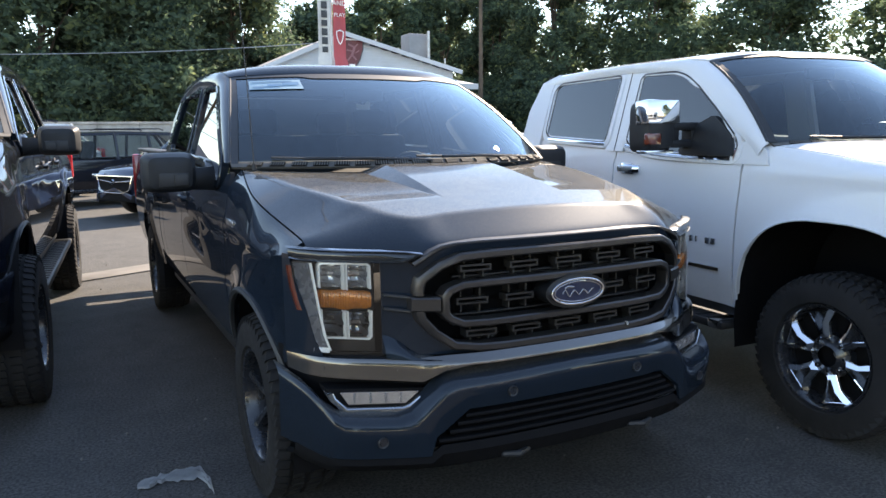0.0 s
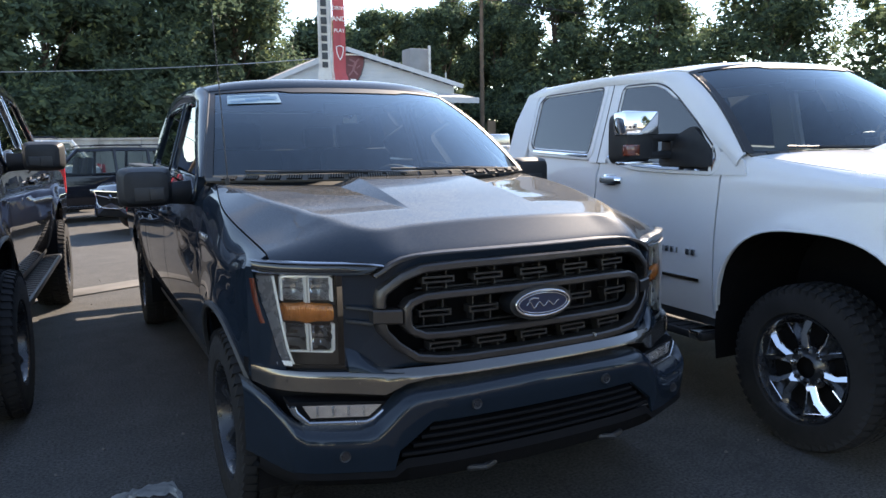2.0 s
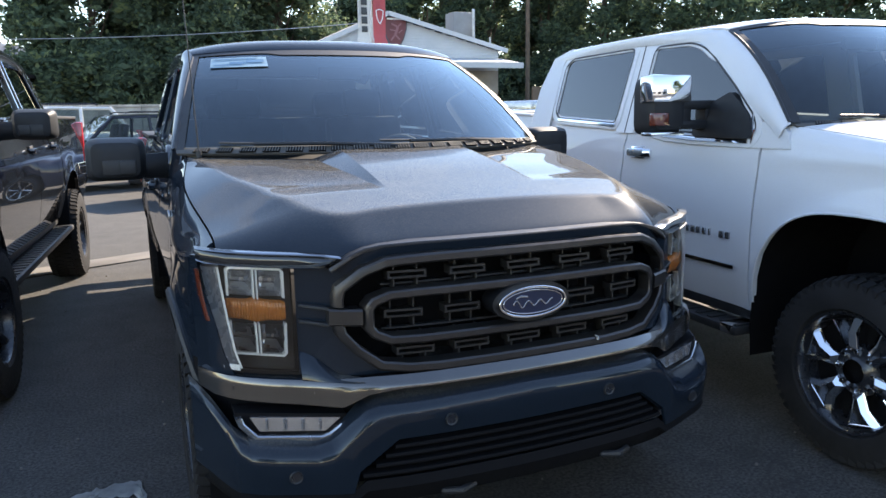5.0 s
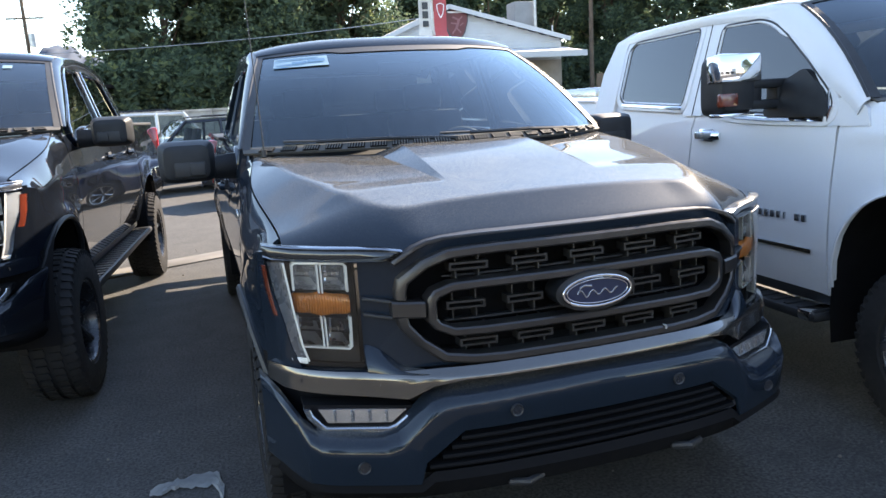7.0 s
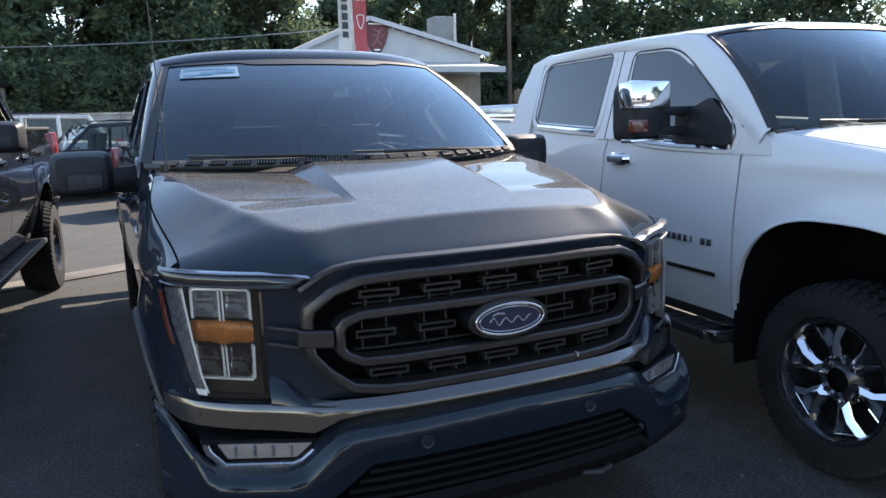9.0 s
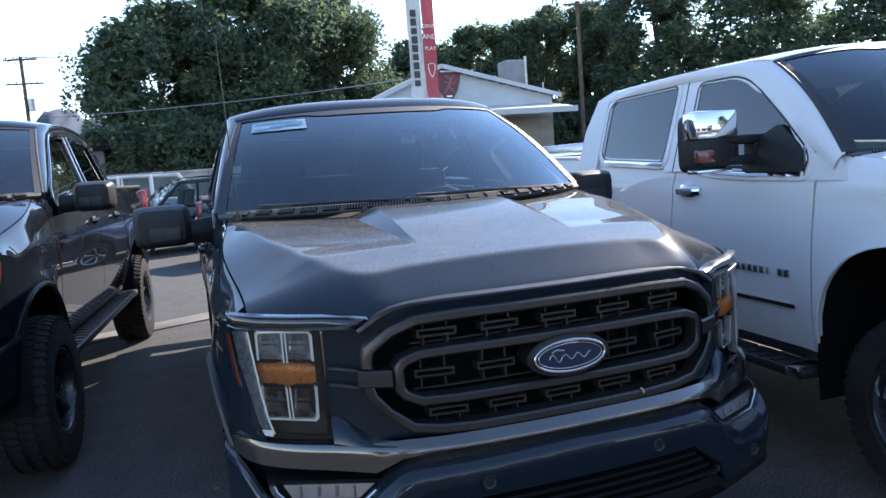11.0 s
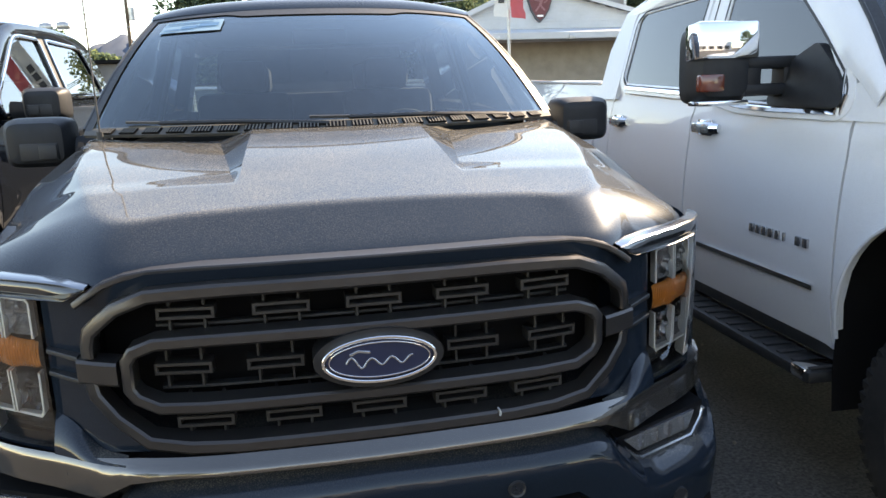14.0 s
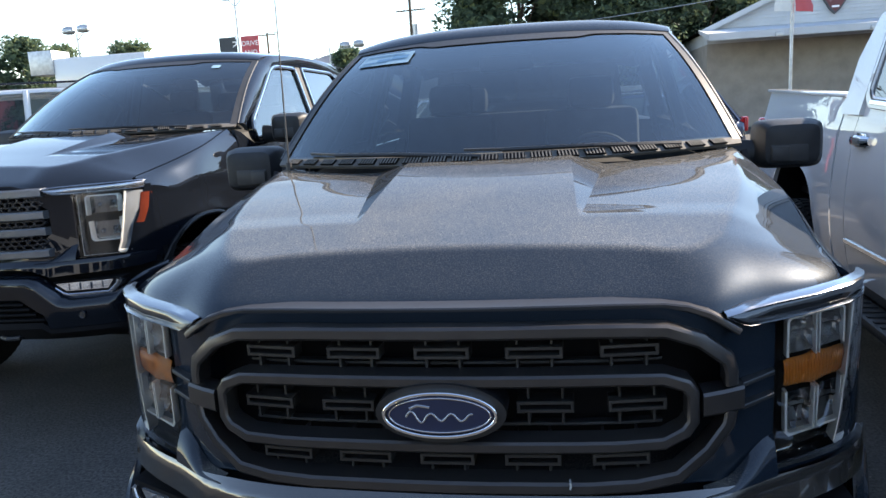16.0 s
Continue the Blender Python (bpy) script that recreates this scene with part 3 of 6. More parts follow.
        prism_into(bm, [(yb - 0.04 - P["b_wide"], P["belt_z"] - 0.02), (yb + 0.05 + P["b_wide"], P["belt_z"] - 0.02), (yb + 0.05 + P["b_wide"], zt), (yb - 0.04 - P["b_wide"], zt)], f, 0.002, 0.05)
        pillar = part("b_pillar", bm, P["b_paint"], root)
        if P["b_wide"]:
            bm = bmesh.new()
            band_into(bm, [(yb, P["belt_z"] - 0.02), (yb, zt)], 0.007, f, -0.001, 0.02)
            part("door_seam", bm, VOID, pillar)
        bm = bmesh.new()
        prism_into(bm, P["c_pillar"], f, -0.004, 0.06)
        part("c_pillar", bm, paint, root)
        if P.get("corner_panel"):
            bm = bmesh.new()
            prism_into(bm, P["corner_panel"], f, 0.004, 0.06)
            part("corner_panel", bm, paint, root)
            bm = bmesh.new()
            prism_into(bm, rounded(P["mirror_sail"], 0.03), f, -0.012, 0.02)
            part("mirror_sail", bm, MATTE, root)
        part("cab_corner", sheet(mirrored(side_rows(P, d3 + 0.004, cab_end, 6, belt), s), 0.02), paint, root)
        # bed side with its rail
        bt, run = P["bed_top"], P["tail"] - cab_end
        rake = pose(0, 0, 0, math.degrees(math.atan2(P["bed_rake"], run)))
        bed = part("bed_side", sheet(mirrored(side_rows(P, cab_end + 0.03, P["tail"], 40, lambda y: bt + P["bed_rake"] * (y - cab_end) / run), s), 0.03), paint, root)
        bm = bmesh.new()
        x, mid_z = side_shape(P, 5.0, bt), bt + P["bed_rake"] / 2
        box_into(bm, (s * (x - 0.05), cab_end + 0.015 + run / 2, mid_z + 0.008), (0.125, run - 0.04, P["rail_h"]), rake, 0.008)
        part("bed_rail", bm, P["bed_rail"], bed)
        bm = bmesh.new()
        box_into(bm, (s * (x - 0.11), cab_end + run / 2, mid_z - 0.25), (0.03, run - 0.06, 0.5), rake)
        part("bed_inner", bm, PLASTIC, bed)
        bm = bmesh.new()
        xt = side_shape(P, P["tail"], 1.15)
        box_into(bm, (s * (xt - 0.055), P["tail"] + 0.004, 1.16), (0.14, 0.06, 0.46), None, 0.02)
        part("tail_light", bm, RED, root, "red tail light")
        # running board and sill
        bm = bmesh.new()
        xs = side_shape(P, 2.5, P["sill"])
        box_into(bm, (s * (xs - 0.08), (d1 + d3) / 2, P["sill"] - 0.01), (0.16, d3 - d1 + P["board_ext"] - 0.05, 0.10), None, 0.02)
        part("sill", bm, P["sill_mat"], root)
        if P.get("board"):
            bm = bmesh.new()
            box_into(bm, (s * (xs + 0.04), (d1 + d3) / 2, P["sill"] - 0.10), (0.17, d3 - d1 + P["board_ext"], 0.05), None, 0.015)
            for i in range(24):
                box_into(bm, (s * (xs + 0.05), d1 + 0.02 + i * (d3 - d1 - 0.04) / 23, P["sill"] - 0.072), (0.11, 0.03, 0.008))
            rb = part("running_board", bm, PLASTIC, root)
            for yy in (d1 + 0.1, (d1 + d3) / 2, d3 - 0.1):
                part("bracket", tube([(s * (xs + 0.03), yy, P["sill"] - 0.11), (s * (xs - 0.2), yy, P["sill"] - 0.03)], 0.02, 6), PLASTIC, rb)
            if P["board"] == "silver":
                for yy in (d1 + 0.06, d3 + 0.02):
                    bm = bmesh.new()
                    box_into(bm, (s * (xs + 0.05), yy, P["sill"] - 0.095), (0.155, 0.09, 0.055), None, 0.015)
                    part("board_end", bm, CHROME, rb)
        for ya in P["axles"]:
            wheel(root, (s * P["track"], ya, P["tyre_r"]), s, P["tyre_r"], P["rim_r"], P["tyre_w"], P["rim"])
            # wheel well
            rows = []
            for k in span(-0.25, math.pi + 0.25, 18):
                r, n = P["arch_r"] + 0.012, 2 / P["arch_n"]
                cy, cz = math.copysign(abs(math.cos(k)) ** n, math.cos(k)), math.copysign(abs(math.sin(k)) ** n, math.sin(k))
                rows.append([Vector((s * x, ya - r * cy, P["arch_z"] + r * cz)) for x in (P["track"] + 0.10, 0.35, 0.34)])
            for r in rows:
                r[2] = r[1].lerp(Vector((s * 0.34, ya, P["arch_z"])), 0.985)
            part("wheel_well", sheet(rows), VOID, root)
    # tailgate, cab back, bed floor, underside
    part("tailgate", box((0, P["tail"] - 0.02, P["bed_top"] - 0.27), (2 * side_shape(P, P["tail"], 1.2) - 0.2, 0.06, 0.54), None, 0.015), paint, root)
    part("rear_bumper", box((0, P["tail"] + 0.07, 0.66), (1.85, 0.16, 0.22), None, 0.03), SATIN, root)
    part("bed_floor", box((0, (cab_end + P["tail"]) / 2, 0.86), (1.6, P["tail"] - cab_end - 0.1, 0.05)), PLASTIC, root)
    part("cab_back", box((0, cab_end - 0.02, 1.15), (1.75, 0.05, 0.62)), paint, root)
    part("chassis", box((0, P["tail"] * 0.5 + 0.1, 0.52), (1.3, P["tail"] - 0.9, 0.22), None, 0.05), VOID, root)
    # bonnet
    rows = []
    rear = lambda x: P["ws_y"][0] - 0.035 + (P["ws_y"][1] - P["ws_y"][0]) * (abs(x) / 0.93) ** 2
    nv = 64
    half = span(0.0, 0.325, 20) + span(0.325, 0.345, 4)[1:] + span(0.345, 1.0, 44)[1:] if P["folds"] else span(0.0, 1.0, 65)
    columns = [-u for u in half[:0:-1]] + half
    for v in range(nv + 1):
        row = []
        for u in columns:
            y0, y1 = P["lip_y"](u), rear(u * xc(1.2))
            yc = P["crease_y"](u)
            if v <= 18:
                y = y0 + (yc - y0) * (1 - (1 - v / 18) ** 1.7)
            else:
                y = yc + (y1 - yc) * ((v - 18) / (nv - 18)) ** 1.5
            full = xc(y) - 0.0025
            x = u * full
            if P["folds"]:
                inner, outer = P["folds"](y)
                x = math.copysign(table(abs(u), [(0.0, 0.0), (0.325, inner), (0.345, outer), (1.0, full)]), u)
            row.append(Vector((x, y, P["hood"](x, y, x / full))))
        rows.append(row)
    hood = part("bonnet", sheet(rows, 0.02), paint, root, angle=24)
    if P["folds"]:
        # the folds stay crisp lines
        me = hood.data
        crisp = me.attributes.get("sharp_edge") or me.attributes.new("sharp_edge", "BOOLEAN", "EDGE")
        for e in me.edges:
            a, b = (me.vertices[k].co for k in e.vertices)
            if min(a.y, b.y) > P["fold_start"] and any(abs(abs(a.x) - P["folds"](a.y)[k]) < 1e-4 and abs(abs(b.x) - P["folds"](b.y)[k]) < 1e-4 for k in (0, 1)):
                crisp.data[e.index].value = True
    # cowl with its grille slots, wipers
    zb, zt = P["ws_z"]
    rows = []
    for i in range(-20, 21):
        x = i / 20 * 0.93
        y = rear(x)
        k = P["cowl_rise"] * (1 - 0.45 * (abs(x) / 0.93) ** 2)
        rows.append([Vector((x, y + 0.006, zb - 0.012)), Vector((x, y + 0.040, zb + k)), Vector((x, y + 0.075, zb + k + 0.006))])
    cowl = part("cowl", sheet(rows, 0.012), DUSTY, root)
    for i in range(-9, 10):
        x = i / 9 * 0.83
        y, k = rear(x), P["cowl_rise"] * (1 - 0.45 * (abs(x) / 0.93) ** 2)
        m = pose(0, 0, 0, 0, 0, math.degrees(math.atan(2 * (P["ws_y"][1] - P["ws_y"][0]) * x / 0.93 ** 2)))
        tilt = m @ pose(0, 0, 0, math.degrees(math.atan2(k + 0.012, 0.034)))
        c = Vector((x, y + 0.020, zb + k * 0.5 - 0.003))
        bm = bmesh.new()
        box_into(bm, c, (0.074, 0.030, 0.006), tilt)
        vent = part("cowl_vent", bm, VOID, cowl)
        bm = bmesh.new()
        for j in range(6):
            box_into(bm, c + m.to_3x3() @ Vector(((j - 2.5) * 0.0125, 0, 0)), (0.0045, 0.028, 0.010), tilt)
        part("vent_slat", bm, DUSTY_LIGHT, vent)
    # windscreen and rear window
    wb, wt = P["ws_half"]
    def screen(u, v, lift=0.0):
        x = u * (wb + (wt - wb) * v)
        yb = P["ws_y"][0] + (P["ws_y"][1] - P["ws_y"][0]) * u * u
        yt = P["ws_y"][2] + (P["ws_y"][3] - P["ws_y"][2]) * u * u
        z = zb + (zt - zb) * v + 0.025 * math.sin(math.pi * v) - P["corner_drop"] * u ** 4 * v ** 3
        return Vector((x, yb + (yt - yb) * v - 0.02 * math.sin(math.pi * v) - lift, z + lift * 0.8))
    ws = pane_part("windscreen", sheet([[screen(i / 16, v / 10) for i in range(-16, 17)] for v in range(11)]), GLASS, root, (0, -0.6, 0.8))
    # dark printed border of the screen
    bm = bmesh.new()
    def top_band(u):
        return 0.925 if abs(u) < 0.42 else 0.955 if abs(u) > 0.55 else 0.925 + 0.03 * ease(0.42, 0.55, abs(u))
    grid_into(bm, [[screen(i / 40, top_band(i / 40), 0.004) for i in range(-40, 41)], [screen(i / 40, 1.0, 0.004) for i in range(-40, 41)]])
    for s in (-1, 1):
        grid_into(bm, [[screen(s * 0.965, v / 10, 0.004) for v in range(11)], [screen(s, v / 10, 0.004) for v in range(11)]])
    part("screen_border", bm, PLASTIC, ws)
    for s in (-1, 1):
        part("a_pillar", tube([screen(s * 1.004, v / 8 * 0.97 + 0.01) for v in range(9)], 0.009, 8, True, 0.9), PLASTIC, root)
    for x0, x1, lift in ((-0.62, -0.02, 0.012), (0.05, 0.68, 0.012)):
        u0, u1 = x0 / wb, x1 / wb
        bm = bmesh.new()
        tube_into(bm, [screen(u1, 0.0, 0.012), screen((u0 + u1) / 2, 0.018, 0.018), screen(u0, 0.03, 0.012)], 0.009, 6)
        tube_into(bm, [screen(u, 0.012 + 0.03 * k, 0.010) for k, u in zip(span(0, 1, 6), span(u1 - 0.05, u0 - 0.15, 6))], 0.006, 5)
        part("wiper", bm, PLASTIC, root)
    # roof
    rows = []
    yr = cab_end - 0.02
    edge_l = []
    for v in range(19):
        t = (v / 18) ** 1.7
        row = []
        for i in range(-24, 25):
            u = i / 24
            yf = P["ws_y"][2] + (P["ws_y"][3] - P["ws_y"][2]) * u * u - 0.004
            y = yf + (yr - yf) * t
            half = wt + 0.014 + 0.030 * math.sin(math.pi * min(1, t * 1.1))
            z = zt + 0.002 + P["roof_rise"] * (0.72 * (1 - math.exp(-(y - yf) / 0.075)) + 0.28 * math.sin(math.pi * min(1, t * 1.15 + 0.02))) - u ** 4 * (P["corner_drop"] + (0.05 - P["corner_drop"]) * (1 - math.exp(-(y - yf) / 0.1))) - 0.10 * max(0, t - 0.86) / 0.14
            row.append(Vector((u * half, y, z)))
        rows.append(row)
        edge_l.append(row[-1])
    part("roof", sheet(rows, 0.015), paint, root)
    # panels that close pillar and roof edge to the door frames
    rail = P["a_pillar"] + P["roof_rail"]
    def shoulder(a, yy, s, push, low):
        zz = table(yy, rail) - low
        b = Vector((gx(zz) + 0.003, yy, zz))
        c = (a + b) / 2 + push
        return [Vector((s * q.x, q.y, q.z)) for q in (a * (1 - t) ** 2 + c * 2 * t * (1 - t) + b * t * t for t in span(0, 1, 6))]
    for s in (-1, 1):
        rows = []
        for v in range(13):
            yy = P["a_pillar"][0][0] + (P["roof_rail"][0][0] - P["a_pillar"][0][0]) * v / 12
            rows.append(shoulder(screen(1.0, v / 12), yy, s, Vector((0.030, -0.012, 0.022)), P["rail_low"] * (0.3 + 0.7 * ease(0.0, 0.3, v / 12)) + (0.042 - P["rail_low"]) * ease(0.7, 1.0, v / 12)))
        for e in edge_l[2:-1]:
            if e.y > P["roof_rail"][0][0]:
                rows.append(shoulder(e, e.y, s, Vector((0.022, 0, 0.022)), 0.042))
        part("roof_rail", sheet(rows, 0.006), paint, root, angle=60)
    bm = bmesh.new()
    grid_into(bm, [[Vector((x, yr + 0.0, 1.38)) for x in (-0.7, 0.7)], [Vector((x * 0.9, yr - 0.16, zt - 0.06)) for x in (-0.7, 0.7)]])
    pane_part("rear_screen", bm, TINT, root, (0, 0.8, 0.4))
    # inside
    part("dashboard", box((0, P["ws_y"][1] + 0.22, 1.24), (1.66, 0.55, 0.30), None, 0.08), DASH, root)
    part("headliner", box((0, (P["ws_y"][3] + yr) / 2, zt - 0.02), (1.38, yr - P["ws_y"][3], 0.02)), CLOTH, root)
    part("cab_floor", box((0, (d1 + cab_end) / 2, 0.66), (1.7, cab_end - d1 - 0.1, 0.05)), DASH, root)
    for x in (-0.42, 0.42):
        seat(root, x, 2.75, 0.54)
    seat(root, 0, 3.62, 1.5)
    bm = bmesh.new()
    sx = 0.42
    ring = [(sx + 0.185 * math.cos(a), 2.28 + 0.07 * math.sin(a), 1.27 + 0.17 * math.sin(a)) for a in span(0, math.tau, 24)]
    tube_into(bm, ring, 0.017, 8, False)
    for a in (0.1, 3.04, 4.71):
        tube_into(bm, [(sx, 2.27, 1.27), (sx + 0.18 * math.cos(a), 2.28 + 0.07 * math.sin(a), 1.27 + 0.165 * math.sin(a))], 0.02, 6)
    tube_into(bm, [(sx, 2.27, 1.27), (sx, 1.98, 1.18)], 0.035, 8)
    part("steering_wheel", bm, DASH, root)
    part("inner_mirror", box((0, P["ws_y"][2] + 0.03, zt - 0.12), (0.25, 0.04, 0.075), None, 0.015), PLASTIC, root)
    return hood, screen


def front_mirror(root, s, P, style="dark"):
    """A door mirror: head, arm, glass behind."""
    x0, x1, y, z0, z1 = P["mirror"]
    cx, cz = (x0 + x1) / 2, (z0 + z1) / 2
    bm = bmesh.new()
    w, h = x1 - x0, z1 - z0
    rows = []
    for d, k in ((-0.11, 0.55), (-0.10, 0.78), (-0.06, 0.95), (0.0, 1.0), (0.045, 0.98)):
        rows.append([Vector((s * (cx + k * w / 2 * math.copysign(abs(math.cos(a)) ** 0.36, math.cos(a))), y + d, cz + k * h / 2 * math.copysign(abs(math.sin(a)) ** 0.36, math.sin(a)))) for a in span(0, math.tau, 32)[:-1]])
    vs = grid_into(bm, rows, True)
    bm.faces.new(vs[0][::-1])
    bm.faces.new(vs[-1])
    head = part("mirror", bm, MATTE, root, "folding door mirror")
    part("mirror_glass", box((s * cx, y + 0.05, cz), (w * 0.86, 0.008, h * 0.84), None, 0.003), MIRROR, head)
    xb = P["mirror_root"]
    bm = bmesh.new()
    if style == "dark":
        rows = []
        for k in span(0, 1, 6):
            x, hh, yy = xb + (x0 + 0.05 - xb) * k, 0.056 + 0.012 * (1 - k), y + 0.03 * (1 - k)
            rows.append([Vector((s * x, yy + 0.045 * math.cos(a), P["mirror_arm"] + hh * math.sin(a))) for a in span(0, math.tau, 10)[:-1]])
        vs = grid_into(bm, rows, True)
        bm.faces.new(vs[0][::-1])
        bm.faces.new(vs[-1])
    else:
        xm, wm = (xb + x0) / 2, x0 - xb + 0.10
        for dz in (-0.052, 0.052):
            box_into(bm, (s * xm, y - 0.02, P["mirror_arm"] + dz), (wm, 0.10, 0.048), None, 0.014)
        for x in (xb + 0.01, x0 - 0.02):
            box_into(bm, (s * x, y - 0.02, P["mirror_arm"]), (0.07, 0.09, 0.145), None, 0.014)
    part("mirror_arm", bm, MATTE, head)
    if style == "dark":
        part("turn_signal", box((s * (cx - w * 0.05), y - 0.098, cz - h * 0.17), (w * 0.55, 0.03, h * 0.36), None, 0.008), PLASTIC, head)
        part("signal_lens", box((s * (cx - w * 0.18), y - 0.106, cz - h * 0.17), (w * 0.26, 0.03, h * 0.30), None, 0.006), PLASTIC, head)
    return head


# the front of the half-ton: how far back its face lies at each half-width
FACE = [(-0.3, 0.010), (0.0, 0.0), (0.3, 0.010), (0.45, 0.030), (0.58, 0.080), (0.705, 0.165), (0.80, 0.225), (0.89, 0.298), (0.94, 0.36), (0.965, 0.42), (1.0, 0.5)]


def face(x, z, d):
    return Vector((x, smooth(abs(x), FACE) + d + 0.03 * max(0, z - 1.0), z))


def drape(xs, lo, hi, d, n=3, thick=0.015, f=face):
    return sheet([[f(x, lo(x) + (hi(x) - lo(x)) * k / n, d) for k in range(n + 1)] for x in xs], thick)


BUMPER_FACE = [(-0.3, -0.035), (0.0, -0.045), (0.3, -0.035), (0.535, -0.005), (0.75, 0.075), (0.90, 0.16), (0.95, 0.28), (1.0, 0.44), (1.01, 0.47)]
BUMPER_EDGE = [(0.0, 0.705), (0.5, 0.690), (0.545, 0.670), (0.64, 0.572), (0.68, 0.558), (0.87, 0.560), (0.905, 0.585), (0.95, 0.640), (1.01, 0.675)]


def half_ton_front(root, paint, style):
    """Grille, lamps, badge and bumper of the half-ton pickup."""
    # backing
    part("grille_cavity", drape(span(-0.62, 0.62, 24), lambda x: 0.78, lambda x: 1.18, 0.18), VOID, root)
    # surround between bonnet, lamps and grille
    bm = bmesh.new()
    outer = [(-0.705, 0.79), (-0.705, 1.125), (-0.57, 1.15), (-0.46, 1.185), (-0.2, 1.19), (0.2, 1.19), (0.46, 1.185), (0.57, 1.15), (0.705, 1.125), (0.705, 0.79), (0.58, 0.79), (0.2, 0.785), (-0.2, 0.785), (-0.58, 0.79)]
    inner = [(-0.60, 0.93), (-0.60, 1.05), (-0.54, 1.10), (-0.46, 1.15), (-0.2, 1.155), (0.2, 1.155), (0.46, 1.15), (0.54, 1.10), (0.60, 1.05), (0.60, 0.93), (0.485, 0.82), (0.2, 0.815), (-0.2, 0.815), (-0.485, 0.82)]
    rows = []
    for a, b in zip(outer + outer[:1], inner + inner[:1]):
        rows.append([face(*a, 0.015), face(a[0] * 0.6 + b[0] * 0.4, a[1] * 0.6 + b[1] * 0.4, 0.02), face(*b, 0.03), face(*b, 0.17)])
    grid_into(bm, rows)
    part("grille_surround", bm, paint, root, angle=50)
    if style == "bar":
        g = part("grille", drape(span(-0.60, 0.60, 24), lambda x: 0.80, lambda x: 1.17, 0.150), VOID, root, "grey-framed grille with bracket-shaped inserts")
        F = 0.029
        top = [(-0.598, 1.035), (-0.590, 1.065), (-0.53, 1.115), (-0.46, 1.143), (-0.40, 1.147)] + [(x, 1.15) for x in span(-0.3, 0.3, 6)] + [(0.40, 1.147), (0.46, 1.143), (0.53, 1.115), (0.590, 1.065), (0.598, 1.035)]
        bm = bmesh.new()
        half_edge = [(0.46, 1.180), (0.51, 1.174), (0.55, 1.162), (0.585, 1.142), (0.615, 1.120)]
        edge_path = [(-x, z) for x, z in half_edge[::-1]] + [(x, 1.184) for x in span(-0.36, 0.36, 8)] + half_edge
        band_into(bm, edge_path, 0.015, lambda x, z, d: face(x, z, d + 0.055 * (1 - ease(0.46, 0.60, abs(x)))), -0.012, 0.05)
        part("grille_top_strip", bm, FRAME_GREY, g)
        bm = bmesh.new()
        band_into(bm, [(-0.598, 1.01)] + top + [(0.598, 1.01)], F, face, -0.012, 0.05)
        part("upper_frame", bm, FRAME_GREY, g)
        bm = bmesh.new()
        low = [(-0.598, 0.955), (-0.592, 0.925), (-0.55, 0.875), (-0.485, 0.827), (-0.40, 0.815)] + [(x, 0.811) for x in span(-0.3, 0.3, 6)] + [(0.40, 0.815), (0.485, 0.827), (0.55, 0.875), (0.592, 0.925), (0.598, 0.955)]
        band_into(bm, low, F, face, -0.012, 0.05)
        part("lower_frame", bm, FRAME_GREY, g)
        bm = bmesh.new()
        ring = [(-0.515, 1.005), (-0.50, 1.025), (-0.455, 1.043)] + [(x, 1.047) for x in span(-0.36, 0.36, 8)] + [(0.455, 1.043), (0.50, 1.025), (0.515, 1.005), (0.515, 0.945), (0.50, 0.925), (0.455, 0.905)] + [(x, 0.903) for x in span(0.36, -0.36, 8)] + [(-0.455, 0.905), (-0.50, 0.925), (-0.515, 0.945)]
        band_into(bm, ring, 0.026, face, -0.012, 0.05, True)
        part("middle_frame", bm, FRAME_GREY, g)
        for s in (-1, 1):
            bm = bmesh.new()
            band_into(bm, [(s * 0.535, 0.978), (s * 0.575, 0.978), (s * 0.625, 0.978)], 0.052, face, -0.014, 0.05)
            part("frame_tab", bm, FRAME_GREY, g)
            bm = bmesh.new()
            for zz in (1.002, 0.952):
                band_into(bm, [(s * 0.625, zz), (s * 0.70, zz + 0.008)], 0.010, face, -0.004, 0.03)
            part("surround_crease", bm, PLASTIC, g)
        for z, xs in ((1.097, (-0.39, -0.195, 0.0, 0.195, 0.39)), (0.978, (-0.405, -0.215, 0.215, 0.405)), (0.858, (-0.37, -0.185, 0.0, 0.185, 0.37))):
            for x in xs:
                bm = bmesh.new()
                band_into(bm, [(x - 0.056, z - 0.009), (x - 0.056, z + 0.009), (x + 0.056, z + 0.009), (x + 0.056, z - 0.009)], 0.008, face, 0.028, 0.075, True)
                part("grille_insert", bm, INSERT_GREY, g)
                for k in (-0.036, 0.036):
                    for za, zb2 in ((0.050, 0.013), (-0.013, -0.045)):
                        bm = bmesh.new()
                        band_into(bm, [(x + k, z + za), (x + k, z + zb2)], 0.006, face, 0.045, 0.09)
                        part("insert_stem", bm, INSERT_GREY, g)
        for z in (1.062, 0.922, 0.885):
            bm = bmesh.new()
            band_into(bm, [(x, z) for x in span(-0.46, 0.46, 12)], 0.007, face, 0.07, 0.095)
            part("grille_rib", bm, PLASTIC, g)
        bm = bmesh.new()
        band_into(bm, [(0.262, 0.816), (0.264, 0.822), (0.262, 0.830)], 0.003, face, -0.020, 0.0)
        part("paint_chip", bm, LITTER, g)
    else:
        g = part("grille", drape(span(-0.60, 0.60, 24), lambda x: 0.80, lambda x: 1.17, 0.095), VOID, root, "black grille with a honeycomb mesh and grey bars")
        for z in (0.83, 0.945, 1.03, 1.145):
            bm = bmesh.new()
